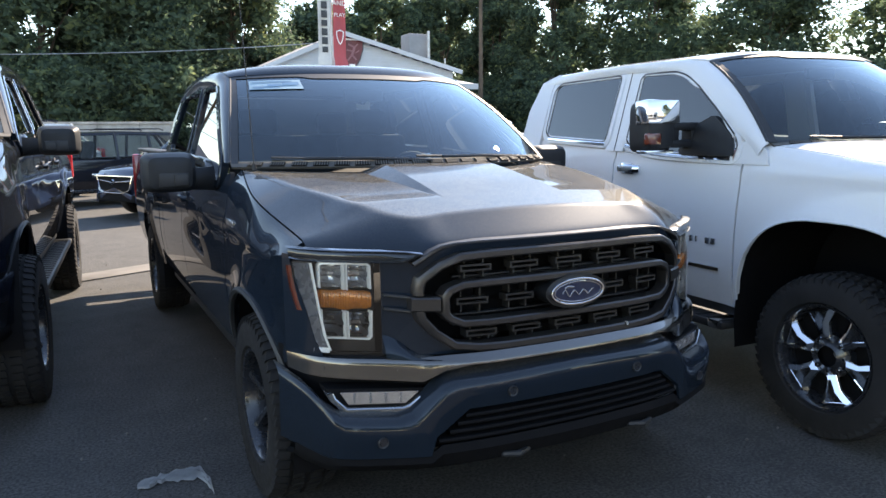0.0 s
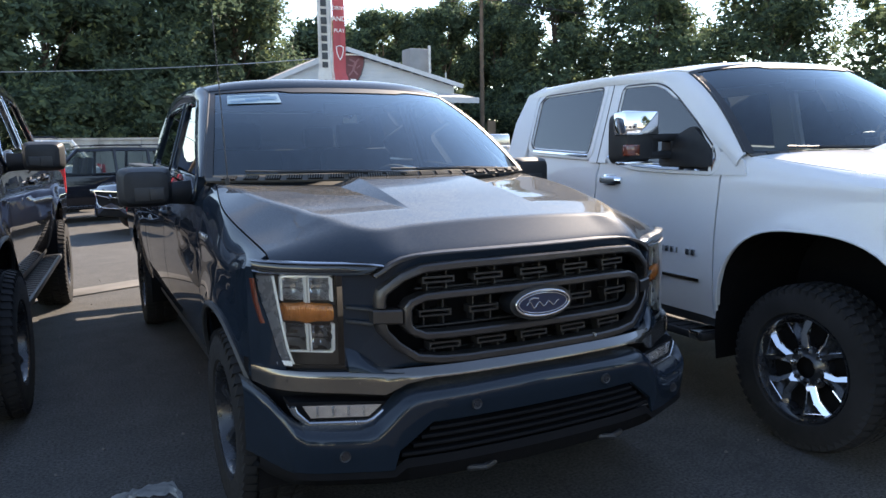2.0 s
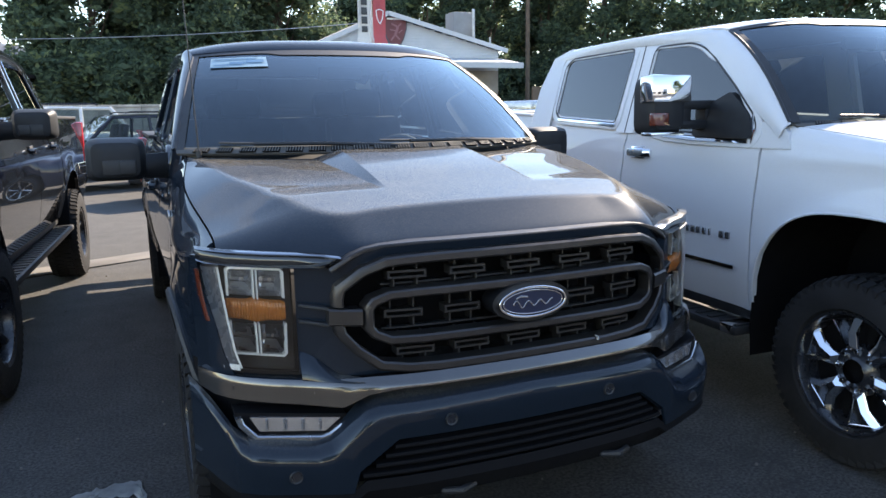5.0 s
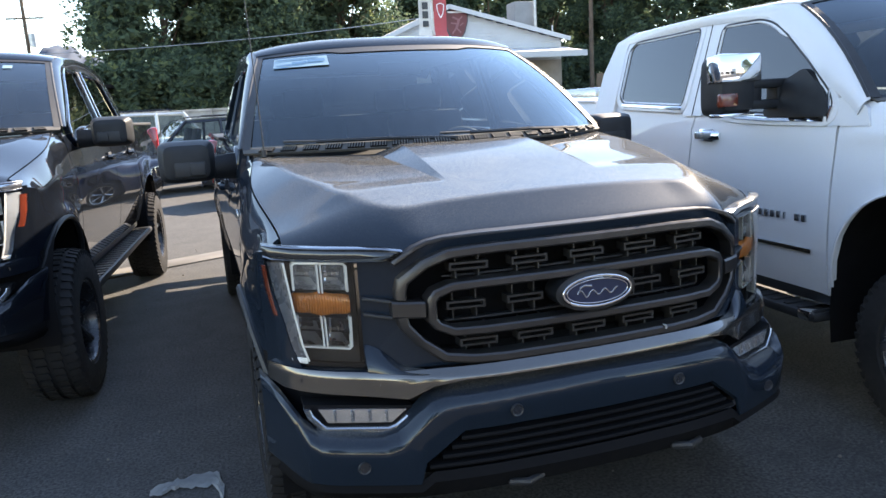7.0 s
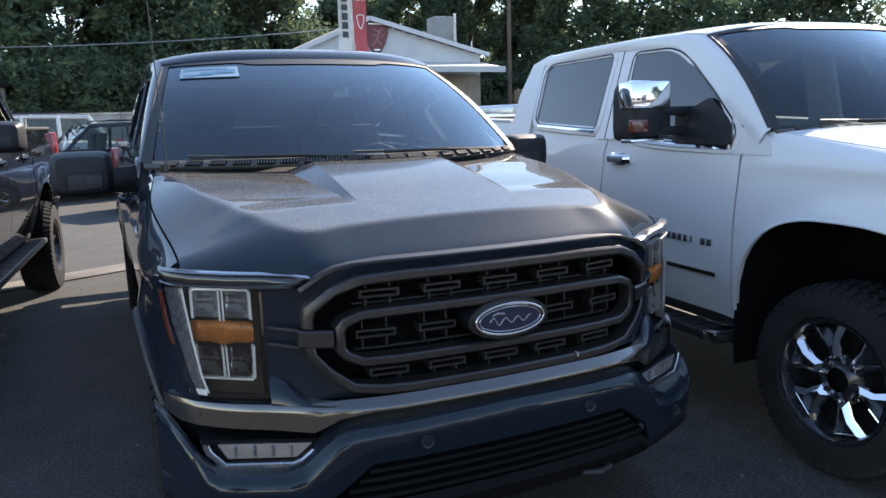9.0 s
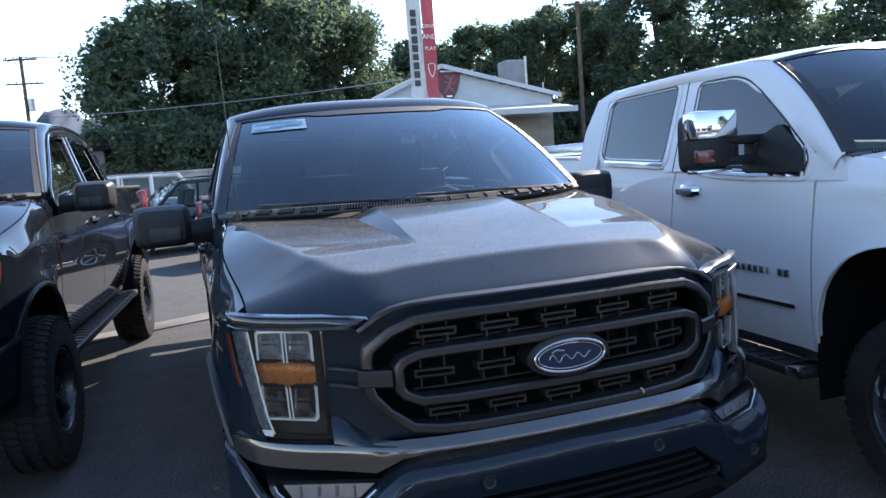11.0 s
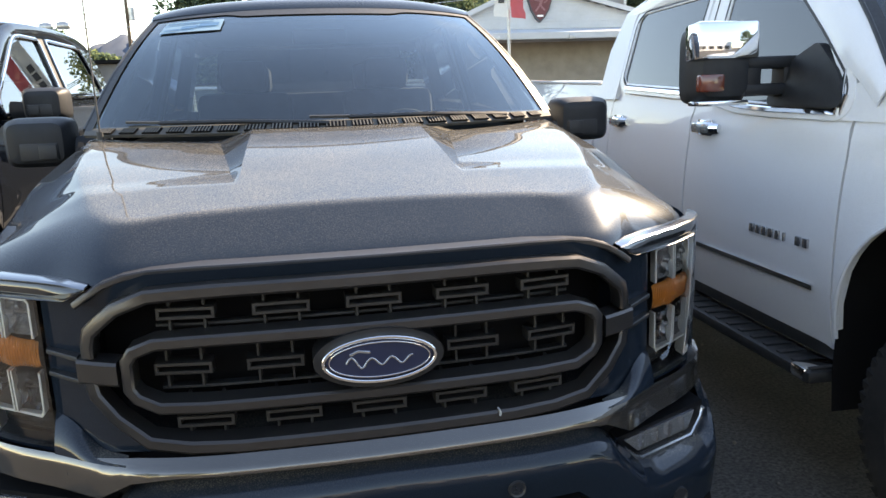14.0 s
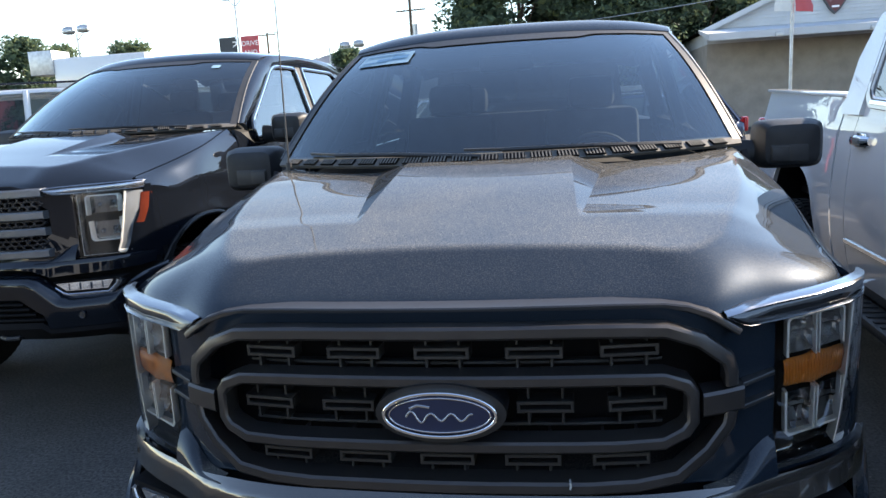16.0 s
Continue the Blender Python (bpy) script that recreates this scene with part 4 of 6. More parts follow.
            band_into(bm, [(x, z) for x in span(-0.60, 0.60, 16)], 0.042, face, -0.012, 0.05)
            part("grille_bar", bm, HEX_BAR, g)
        for z in (0.888, 0.988, 1.088):
            bm = bmesh.new()
            for i in range(-13, 14):
                for j in (-1, 0, 1):
                    cx, cz = i * 0.043 + (0.0215 if j % 2 else 0), z + j * 0.024
                    hexa = [(cx + 0.024 * math.cos(k * math.pi / 3), cz + 0.013 * math.sin(k * math.pi / 3)) for k in range(6)]
                    if abs(cx) < 0.57:
                        band_into(bm, hexa, 0.005, face, 0.02, 0.05, True)
            part("honeycomb", bm, DARK_TRIM, g)
    for s in (-1, 1):
        bm = bmesh.new()
        wing = [(0.706, 0.862), (0.685, 0.857), (0.655, 0.840), (0.625, 0.814), (0.59, 0.793), (0.54, 0.786)]
        rows = [[face(s * x, 0.782 + (smooth(x, wing[::-1]) - 0.782) * k, -0.030 + 0.046 * k ** 1.6) for k in span(0, 1, 6)] for x in span(0.706, 0.54, 12)]
        grid_into(bm, rows)
        part("corner_wing", bm, paint, root)
    # oval badge, lettering left as a plain stroke
    f0 = lambda x, z, d: Vector((x, d, z + 0.985))
    def oval(a, b, n=48):
        return [(a * math.cos(k * math.tau / n), b * math.sin(k * math.tau / n)) for k in range(n)]
    bm = bmesh.new()
    prism_into(bm, oval(0.138, 0.064), f0, -0.020, 0.06)
    badge = part("badge", bm, BADGE_BACK, root, "blue oval badge with a chrome rim")
    for nm, a, b, d0, mat, w in (("badge_rim", 0.1175, 0.0475, -0.034, CHROME, 0.007), ("badge_line", 0.106, 0.0375, -0.032, CHROME, 0.0025)):
        bm = bmesh.new()
        band_into(bm, oval(a, b), w, f0, d0, -0.02, True)
        part(nm, bm, mat, badge)
    bm = bmesh.new()
    prism_into(bm, oval(0.112, 0.042), f0, -0.029, -0.015)
    part("badge_field", bm, BADGE_BLUE, badge)
    bm = bmesh.new()
    band_into(bm, [(-0.070 + 0.00175 * k, 0.012 * math.sin(k * 0.26) * (1.0 if k < 24 else 0.65) - 0.004) for k in range(81)], 0.0042, f0, -0.032, -0.028)
    part("badge_stroke", bm, SATIN, badge)
    bm = bmesh.new()
    band_into(bm, [(-0.062, 0.014), (-0.045, 0.021), (-0.020, 0.017)], 0.006, f0, -0.032, -0.028)
    part("badge_stroke", bm, SATIN, badge)
    for s in (-1, 1):
        F = lambda x, z, d, s=s: face(s * x, z, d)
        # lamp housing and lens
        xs = [0.708, 0.74, 0.78, 0.82, 0.86, 0.89, 0.915, 0.935, 0.952, 0.962]
        lo = lambda x: table(abs(x), [(0.70, 0.782), (0.885, 0.778), (0.91, 0.84), (0.93, 0.95), (0.965, 1.08)])
        hi = lambda x: table(abs(x), [(0.70, 1.128), (0.965, 1.138)])
        lamp = part("headlight", drape([s * x for x in xs], lo, hi, 0.075), LAMP_BACK, root, "clear headlight with chrome boxes and amber strip")
        if style == "hex":
            for z0, z1 in ((1.010, 1.105), (0.868, 0.965)):
                bm = bmesh.new()
                grid_into(bm, [[F(x, z, d) for x, d in ((0.757, 0.03), (0.768, 0.06), (0.872, 0.06), (0.885, 0.03))] for z in (z0, z1)])
                part("reflector", bm, LAMP_CELL, lamp)
                for k, q in ((0.795, 0.45), (0.845, 0.55)):
                    c = F(k, z0 + (z1 - z0) * q, 0.045)
                    bm = bmesh.new()
                    bmesh.ops.create_uvsphere(bm, u_segments=14, v_segments=8, radius=0.016, matrix=Matrix.Translation(c) @ Matrix.Diagonal((1, 0.5, 0.85, 1)))
                    part("projector", bm, LAMP_CELL, lamp)
                bm = bmesh.new()
                band_into(bm, [(0.846, z0 + 0.030), (0.874, z0 + 0.030)], 0.007, F, 0.016, 0.05)
                band_into(bm, [(0.868, z0 + 0.030), (0.868, z1 - 0.030)], 0.005, F, 0.016, 0.05)
                part("lamp_step", bm, SATIN, lamp)
            for line in ([(0.757, 1.005), (0.757, 1.096), (0.767, 1.106), (0.873, 1.106), (0.883, 1.096), (0.882, 1.014)],
                         [(0.762, 0.972), (0.765, 0.880), (0.776, 0.868), (0.874, 0.868), (0.885, 0.880), (0.882, 0.984)]):
                bm = bmesh.new()
                band_into(bm, line, 0.0075, F, 0.010, 0.04)
                part("lamp_trim", bm, LAMP_WHITE, lamp)
            bm = bmesh.new()
            band_into(bm, [(0.722, 1.122), (0.722, 0.794), (0.872, 0.790)], 0.006, F, 0.012, 0.05)
            part("lamp_edge", bm, SATIN, lamp)
        else:
            G = lambda x, z, d, F=F: F(x - 0.010, 1.117 - (1.123 - z) * 1.06, d)
            # upper and lower boxes, amber strip between them
            for z0, z1 in ((1.042, 1.122), (0.868, 0.958)):
                for xa, xb in ((0.748, 0.818), (0.826, 0.898)):
                    # a hollow bowl with a lit edge above its bulb
                    bm = bmesh.new()
                    bowl = lambda p, q: G(xa + (xb - xa) * p, z0 + (z1 - z0) * q, 0.030 + 0.038 * (1 - (2 * p - 1) ** 4) * (1 - (2 * q - 1) ** 4) - 0.012 * (abs(q - 0.55) < 0.06))
                    grid_into(bm, [[bowl(p / 10, q / 10) for p in range(11)] for q in range(11)])
                    # lighter metal above, darker below: the bowls' reflected light put into their colour
                    part("reflector", bm, LAMP_GREY if z0 > 1 else LAMP_CELL, lamp)
            bm = bmesh.new()
            band_into(bm, [(0.898, 1.04), (0.898, 1.115), (0.89, 1.123), (0.755, 1.123), (0.747, 1.115), (0.747, 1.04)], 0.0065, G, 0.012, 0.04)
            for xm in (0.818, 0.827):
                band_into(bm, [(xm, 1.123), (xm, 1.035)], 0.004, G, 0.010, 0.04)
            part("lamp_trim", bm, LAMP_WHITE, lamp)
            bm = bmesh.new()
            band_into(bm, [(0.895, 0.965), (0.893, 0.876), (0.885, 0.867), (0.755, 0.867), (0.747, 0.876), (0.745, 0.965)], 0.0065, G, 0.012, 0.04)
            for xm in (0.816, 0.825):
                band_into(bm, [(xm + 0.002, 0.962), (xm, 0.868)], 0.004, G, 0.010, 0.04)
            part("lamp_trim", bm, LAMP_WHITE, lamp)
            bm = bmesh.new()
            rows = []
            for k in range(89):
                x = 0.742 + k * 0.00186
                half = 0.031 + 0.006 * math.exp(-((x - 0.822) / 0.02) ** 2) - 0.004 * max(0.0, abs(x - 0.824) - 0.070) / 0.012
                rows.append([G(x, 0.999 + half * math.sin(a), 0.038 - 0.013 * math.cos(a) - (0.0018 if k % 4 < 2 else 0.0)) for a in span(-1.5, 1.5, 10)])
            grid_into(bm, rows)
            part("indicator", bm, AMBER, lamp, "amber ribbed indicator strip")
        # light pipe down the outside, chrome brow along the top, side marker
        bm = bmesh.new()
        band_into(bm, [(0.935, 1.115), (0.928, 1.06), (0.915, 0.95), (0.90, 0.85), (0.885, 0.80)], 0.040 if style == "bar" else 0.050, F, 0.008, 0.05)
        pipe = part("light_pipe", bm, DRL if style == "bar" else DRL_SKYLIT, lamp)
        bm = bmesh.new()
        band_into(bm, [(0.912, 1.118), (0.906, 1.06), (0.893, 0.95), (0.878, 0.85), (0.864, 0.80)], 0.006, F, 0.002, 0.05)
        part("pipe_edge", bm, LAMP_WHITE, pipe)
        bm = bmesh.new()
        band_into(bm, [(0.868, 0.80), (0.912, 0.80)], 0.020, F, 0.004, 0.05)
        part("light_pipe_tip", bm, LETTER, lamp)
        brow = ((0.585, 1.156, 0.001), (0.61, 1.150, 0.010), (0.64, 1.146, 0.018), (0.70, 1.145, 0.020), (0.80, 1.146, 0.020), (0.89, 1.147, 0.020), (0.945, 1.147, 0.020), (0.966, 1.147, 0.018))
        bm = bmesh.new()
        grid_into(bm, [[F(x, c0 + q * hh, d) for q, d in ((-1, 0.05), (-1, 0.006), (-0.2, -0.002), (0.6, 0.002), (1, 0.012), (1, 0.05))] for x, c0, hh in brow])
        strip = part("chrome_brow", bm, BROW if style == "bar" else SATIN, lamp, "chrome strip above the headlight")
        for e in (-1, 1):
            bm = bmesh.new()
            w = 0.007 if e > 0 else 0.005
            grid_into(bm, [[F(x, c0 + e * hh + q, d) for q, d in ((-w / 2, 0.04), (-w / 2, -0.004), (0.0, -0.010), (w / 2, -0.004), (w / 2, 0.04))] for x, c0, hh in brow])
            part("brow_edge", bm, EDGE, strip)
        bm = bmesh.new()
        band_into(bm, [(0.966, 1.10), (0.960, 1.02), (0.946, 0.94)], 0.012 if style == "bar" else 0.022, F, 0.001, 0.02)
        part("side_marker", bm, MARKER, lamp, "orange side marker")
        pane_part("lens", drape([s * x for x in xs], lo, hi, 0.0, 3, 0.0), CLEAR, lamp, (s * 0.4, -0.9, 0))
        # body-coloured nose of the fender, below and outside the lamp
        xs2 = [0.70, 0.74, 0.79, 0.84, 0.87, 0.885, 0.898, 0.91, 0.92, 0.93, 0.945, 0.955, 0.965, 0.972, 0.98]
        part("fender_nose", drape([s * x for x in xs2], lambda x: 0.770, lambda x: lo(x) - 0.003 if abs(x) < 0.958 else 1.142, 0.004, 5), paint, root)
        # fog lamp
        B = lambda x, z, d, s=s: Vector((s * x, table(x, BUMPER_FACE) + 0.055 + d, z))
        bm = bmesh.new()
        prism_into(bm, [(0.585, 0.672), (0.62, 0.615), (0.65, 0.59), (0.86, 0.588), (0.90, 0.665), (0.90, 0.675)], B, 0.02, 0.10)
        fog = part("fog_lamp", bm, VOID, root, "slim fog lamp in a silver bezel")
        bm = bmesh.new()
        band_into(bm, [(0.60, 0.640), (0.635, 0.610), (0.66, 0.600), (0.845, 0.598), (0.885, 0.640), (0.892, 0.662)], 0.020, B, 0.0, 0.05)
        part("fog_bezel", bm, SATIN, fog)
        bm = bmesh.new()
        prism_into(bm, [(0.605, 0.664), (0.65, 0.622), (0.835, 0.620), (0.86, 0.664)], B, 0.012, 0.03)
        part("fog_lens", bm, LAMP_GREY, fog)
        for k in range(4):
            bm = bmesh.new()
            band_into(bm, [(0.665 + k * 0.05, 0.626), (0.665 + k * 0.05, 0.660)], 0.004, B, 0.007, 0.02)
            part("fog_divider", bm, SATIN, fog)
    # painted bar under lamps and grille
    lo = lambda x: table(abs(x), [(0, 0.762), (0.45, 0.762), (0.53, 0.748), (0.604, 0.708), (0.96, 0.712), (0.99, 0.72)])
    hi = lambda x: table(abs(x), [(0, 0.797), (0.5, 0.797), (0.6, 0.79), (0.7, 0.782), (0.96, 0.780), (0.99, 0.775)])
    xs = sorted(span(-0.985, 0.985, 50) + [-0.604, 0.604, -0.53, 0.53])
    upper = lambda x, z, d: face(x, z, d - 0.03 + 0.10 * (z - 0.71) + 0.9 * max(0.0, z - 0.772))
    part("bumper_upper", drape(xs, lo, hi, -0.012, 6, 0.02, upper), P_UPPER[style], root)
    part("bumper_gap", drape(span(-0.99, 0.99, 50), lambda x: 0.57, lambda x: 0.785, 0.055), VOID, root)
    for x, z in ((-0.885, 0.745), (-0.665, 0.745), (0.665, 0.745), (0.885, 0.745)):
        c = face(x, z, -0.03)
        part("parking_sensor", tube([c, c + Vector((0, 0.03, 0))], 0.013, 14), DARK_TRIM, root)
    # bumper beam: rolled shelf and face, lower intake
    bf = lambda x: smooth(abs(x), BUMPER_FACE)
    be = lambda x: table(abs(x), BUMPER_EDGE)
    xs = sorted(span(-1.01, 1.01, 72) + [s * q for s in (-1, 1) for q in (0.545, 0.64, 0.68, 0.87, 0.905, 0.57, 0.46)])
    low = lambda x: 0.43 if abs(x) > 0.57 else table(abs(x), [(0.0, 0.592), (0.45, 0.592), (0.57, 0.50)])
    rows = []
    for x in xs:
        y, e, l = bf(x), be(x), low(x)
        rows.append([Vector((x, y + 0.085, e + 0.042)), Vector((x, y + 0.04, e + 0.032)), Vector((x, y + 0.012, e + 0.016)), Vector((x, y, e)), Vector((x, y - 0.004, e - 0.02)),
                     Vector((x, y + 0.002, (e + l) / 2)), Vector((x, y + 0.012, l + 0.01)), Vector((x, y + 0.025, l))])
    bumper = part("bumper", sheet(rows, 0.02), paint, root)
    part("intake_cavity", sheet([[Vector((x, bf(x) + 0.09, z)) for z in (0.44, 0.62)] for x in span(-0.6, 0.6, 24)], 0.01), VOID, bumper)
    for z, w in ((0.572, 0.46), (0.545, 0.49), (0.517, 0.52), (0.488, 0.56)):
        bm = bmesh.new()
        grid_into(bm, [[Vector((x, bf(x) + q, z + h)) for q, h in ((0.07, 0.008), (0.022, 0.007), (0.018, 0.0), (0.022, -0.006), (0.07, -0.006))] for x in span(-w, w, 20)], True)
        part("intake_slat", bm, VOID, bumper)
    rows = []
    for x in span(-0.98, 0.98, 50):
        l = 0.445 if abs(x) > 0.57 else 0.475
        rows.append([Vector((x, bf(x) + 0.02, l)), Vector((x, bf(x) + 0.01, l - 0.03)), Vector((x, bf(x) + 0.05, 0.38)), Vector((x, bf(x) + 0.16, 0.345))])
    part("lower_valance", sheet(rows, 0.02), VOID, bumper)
    for x, z in ((-0.752, 0.505), (-0.290, 0.650), (0.290, 0.650), (0.752, 0.505)):
        c = Vector((x, bf(x) - 0.006, z))
        part("parking_sensor", tube([c, c + Vector((0, 0.02, 0))], 0.015, 16), DARK_TRIM, bumper)
        bm = bmesh.new()
        lathe_into(bm, [(0.015, 0.0), (0.019, -0.003), (0.021, 0.004)], 16, lambda r, a, d, c=c: c + Vector((r * math.cos(a), d, r * math.sin(a))))
        part("sensor_ring", bm, PLASTIC, bumper)
    for x in (-0.3, 0.3):
        part("tow_hook", tube([(x, 0.10, 0.40), (x, 0.0, 0.395), (x + 0.05, -0.02, 0.395), (x + 0.10, 0.0, 0.395), (x + 0.10, 0.10, 0.40)], 0.013, 8), PLASTIC, bumper)


UPPER_BAR = simple("bumper_bar_paint", (0.105, 0.098, 0.092), 0.20, 0.8, 0.08, 30, coat=1.0)
P_UPPER = {"bar": UPPER_BAR, "hex": BLACK_PAINT}


def half_ton_lip(u):
    """How far back the bonnet's front edge lies at the side share u."""
    return -soft_min(-0.090, -smooth(abs(u) * 0.935, FACE) - 0.022, 0.02)


def half_ton_crease(u):
    return half_ton_lip(u) + table(abs(u), [(0.0, 0.172), (0.5, 0.150), (0.7, 0.10), (1.0, 0.06)])


def half_ton_folds(y):
    """Where the raised middle of the bonnet begins to rise and where it is up."""
    k = min(1.3, max(0.0, (y - 0.48) / 0.65))
    return 0.297 - 0.012 * k, 0.303 + 0.092 * k


def half_ton_hood(x, y, u):
    """Bonnet height: a long plateau with a raised middle, and one rounded skirt that falls from it to the nose and the sides."""
    a = abs(x)
    edge = smooth(y, HALF_TON["hood_z"])
    xe = smooth(y, HALF_TON["hood_x"])
    mid = smooth(y, [(0.09, 1.250), (0.262, 1.277), (0.34, 1.290), (0.53, 1.324), (0.75, 1.366), (0.95, 1.400), (1.13, 1.425), (1.6, 1.455)])
    low = smooth(y, [(0.50, 1.312), (0.62, 1.330), (0.8, 1.353), (1.0, 1.375), (1.13, 1.390), (1.6, 1.420)]) if y > 0.5 else mid
    low = mid + (low - mid) * ease(0.46, 0.62, y)
    inner, outer = half_ton_folds(y)
    top = low + (mid - low) * min(1.0, max(0.0, (outer - a) / (outer - inner)))
    xr = smooth(y, [(0.09, 0.555), (0.28, 0.600), (0.6, 0.705), (1.0, 0.805), (1.5, 0.858)])
    top -= 0.012 * min(1.0, a / xr) ** 2
    flank = edge + max(0.03, top - edge) * (xe - a) / max(0.03, xe - xr)
    back = y - half_ton_lip(u)
    nose = 1.154 - 0.018 * ease(0.5, 0.85, abs(u)) + 0.020 * (1 - math.exp(-back / 0.012)) + (0.56 + 0.20 * ease(0.45, 0.8, abs(u))) * back
    return soft_min(top, soft_min(flank, nose, 0.045), 0.007)


HALF_TON = dict(
    width=[(0.42, 0.962), (0.55, 0.985), (0.7, 1.0), (0.95, 1.01), (1.5, 1.0), (2.0, 1.0), (3.8, 1.01), (5.0, 1.025), (6.3, 1.02)],
    tumble=0.055, crease=1.13, axles=(0.93, 4.93), arch_z=0.42, arch_r=0.49, arch_n=2.2, flare=0.018, sill=0.50, nose=0.43,
    hood_x=[(0.0, 0.922), (0.45, 0.906), (1.02, 0.940), (1.5, 0.89)],
    hood_z=[(0.0, 1.162), (0.25, 1.164), (0.45, 1.186), (1.05, 1.302), (1.5, 1.405)],
    lip_y=half_ton_lip, crease_y=half_ton_crease, cowl_rise=0.014, rail_low=0.055, corner_drop=0.018, board_ext=0.30, hood=half_ton_hood, folds=half_ton_folds, fold_start=0.50, fender_slope=0.085,
    cuts=(1.50, 2.94, 3.92, 4.12), belt=[(1.4, 1.405), (1.56, 1.39), (1.66, 1.33), (1.76, 1.285), (2.12, 1.29), (2.30, 1.375), (2.8, 1.405), (4.2, 1.43)],
    belt_z=1.40, glass_x=0.94, lean=0.195, handle_z=1.18, handle_size=1.0,
    front_window=[(1.80, 1.315), (2.10, 1.32), (2.28, 1.41), (2.88, 1.435), (2.88, 1.87), (2.56, 1.875), (2.46, 1.86), (2.38, 1.825), (2.06, 1.62), (1.80, 1.44)], b_ix=3,
    rear_window=[(3.02, 1.44), (3.84, 1.455), (3.89, 1.50), (3.74, 1.83), (3.66, 1.86), (3.02, 1.875)],
    a_pillar=[(1.68, 1.44), (1.93, 1.615), (2.27, 1.835)], roof_rail=[(2.46, 1.905), (2.8, 1.92), (3.2, 1.92), (3.6, 1.905), (3.88, 1.87)],
    c_pillar=[(3.90, 1.42), (4.11, 1.42), (4.02, 1.70), (3.90, 1.885), (3.64, 1.915), (3.74, 1.82)],
    ws_y=(1.15, 1.57, 2.10, 2.33), ws_z=(1.428, 1.925), ws_half=(0.93, 0.752), roof_rise=0.089, bed_top=1.43, bed_rake=0.0, rail_h=0.03, tail=6.20,
    track=0.875, tyre_r=0.405, rim_r=0.24, tyre_w=0.275, rim="dark", lip=PLASTIC, handle=GREY_PAINT, handle_back=PLASTIC, window_trim=PLASTIC, side_glass=TINT,
    b_paint=PLASTIC, bed_rail=PLASTIC, sill_mat=PLASTIC, board=None, mirror=(1.050, 1.320, 1.90, 1.280, 1.487), mirror_root=0.95, mirror_arm=1.345, trim_out=-0.004, b_wide=0.0, lip_r=0.016, glass_toe=0.035)


def window_sticker(root, screen):
    """The dealer's paper strip at the top of the windscreen, laid just over the glass."""
    bm = bmesh.new()
    grid_into(bm, [[screen(u, v, 0.005) for u in span(-0.885, -0.54, 6)] for v in (0.765, 0.900)])
    st = part("window_sticker", bm, PAPER, root, "pale blue paper strip with print")
    bm = bmesh.new()
    for u0, u1, v0, v1 in ((-0.865, -0.78, 0.785, 0.805), (-0.77, -0.68, 0.800, 0.835), (-0.67, -0.56, 0.815, 0.860), (-0.865, -0.60, 0.868, 0.884)):
        grid_into(bm, [[screen(u, v, 0.007) for u in span(u0, u1, 3)] for v in (v0, v1)])
    part("sticker_print", bm, PAPER_BLUE, st)


def half_ton(name, m, paint, style, label, **change):
    P = dict(HALF_TON, paint=paint, **change)
    root = group_root(name, m, label, "pickup truck", "pickups in the front row")
    hood, screen = pickup(P, root)
    half_ton_front(root, paint, style)
    for s in (-1, 1):
        front_mirror(root, s, P)
    return root, screen


grey_truck, grey_screen = half_ton("pickup_truck", Matrix(), GREY_PAINT, "bar", "dark grey crew-cab pickup with a bar grille, parked", handle=GREY_PAINT, side_glass=FILM, rear_glass=FILM, window_trim=GREY_PAINT)
window_sticker(grey_truck, grey_screen)
for s in (-1, 1):
    for k, w in enumerate((0.024, 0.012, 0.030, 0.028)):
        y = 1.27 + k * 0.042
        part("emblem_bar", box((s * (side_shape(HALF_TON, y, 1.165) + 0.003), y, 1.165), (0.010, w, 0.030), None, 0.002), SATIN, grey_truck)
ant = part("antenna", tube([(-0.845, 1.43, 1.40), (-0.845, 1.432, 1.43)], 0.012, 10), PLASTIC, grey_truck)
part("antenna_whip", tube([(-0.845, 1.432, 1.43), (-0.852, 1.46, 1.80), (-0.862, 1.50, 2.24)], [0.0035, 0.0028, 0.002], 6), PLASTIC, ant)

LIFT = 0.165
black_truck, black_screen = half_ton("pickup_truck", pose(-2.99, 1.88, LIFT, 0, 0, -3.8), BLACK_PAINT, "hex", "shiny black crew-cab pickup on tall off-road tyres", handle=BLACK_PAINT, board="black",
                                     tyre_r=0.445, window_trim=BLACK_PAINT, side_glass=CLEAR_FILM, rear_glass=FILM, chrome_line=True, track=0.93, tyre_w=0.30, axles=(0.93, 4.55), tail=5.80)
for w in [o for o in black_truck.children if o.name.startswith("wheel") and "well" not in o.name]:
    w.location.z -= LIFT

bm = bmesh.new()
grid_into(bm, [[black_screen(u, v, 0.005) for u in span(0.66, 0.73, 3)] for v in (0.825, 0.880)])
part("inspection_sticker", bm, PAPER, black_truck, "small pale sticker")

# the white heavy-duty pickup
def heavy_hood(x, y, u):
    a = abs(u)
    edge = table(y, HEAVY["hood_z"])
    z = edge + 0.06 * (1 - a ** 4)
    return z + 0.035 * (1 - ease(0.30, 0.42, abs(x))) * ease(0.1, 0.5, y)


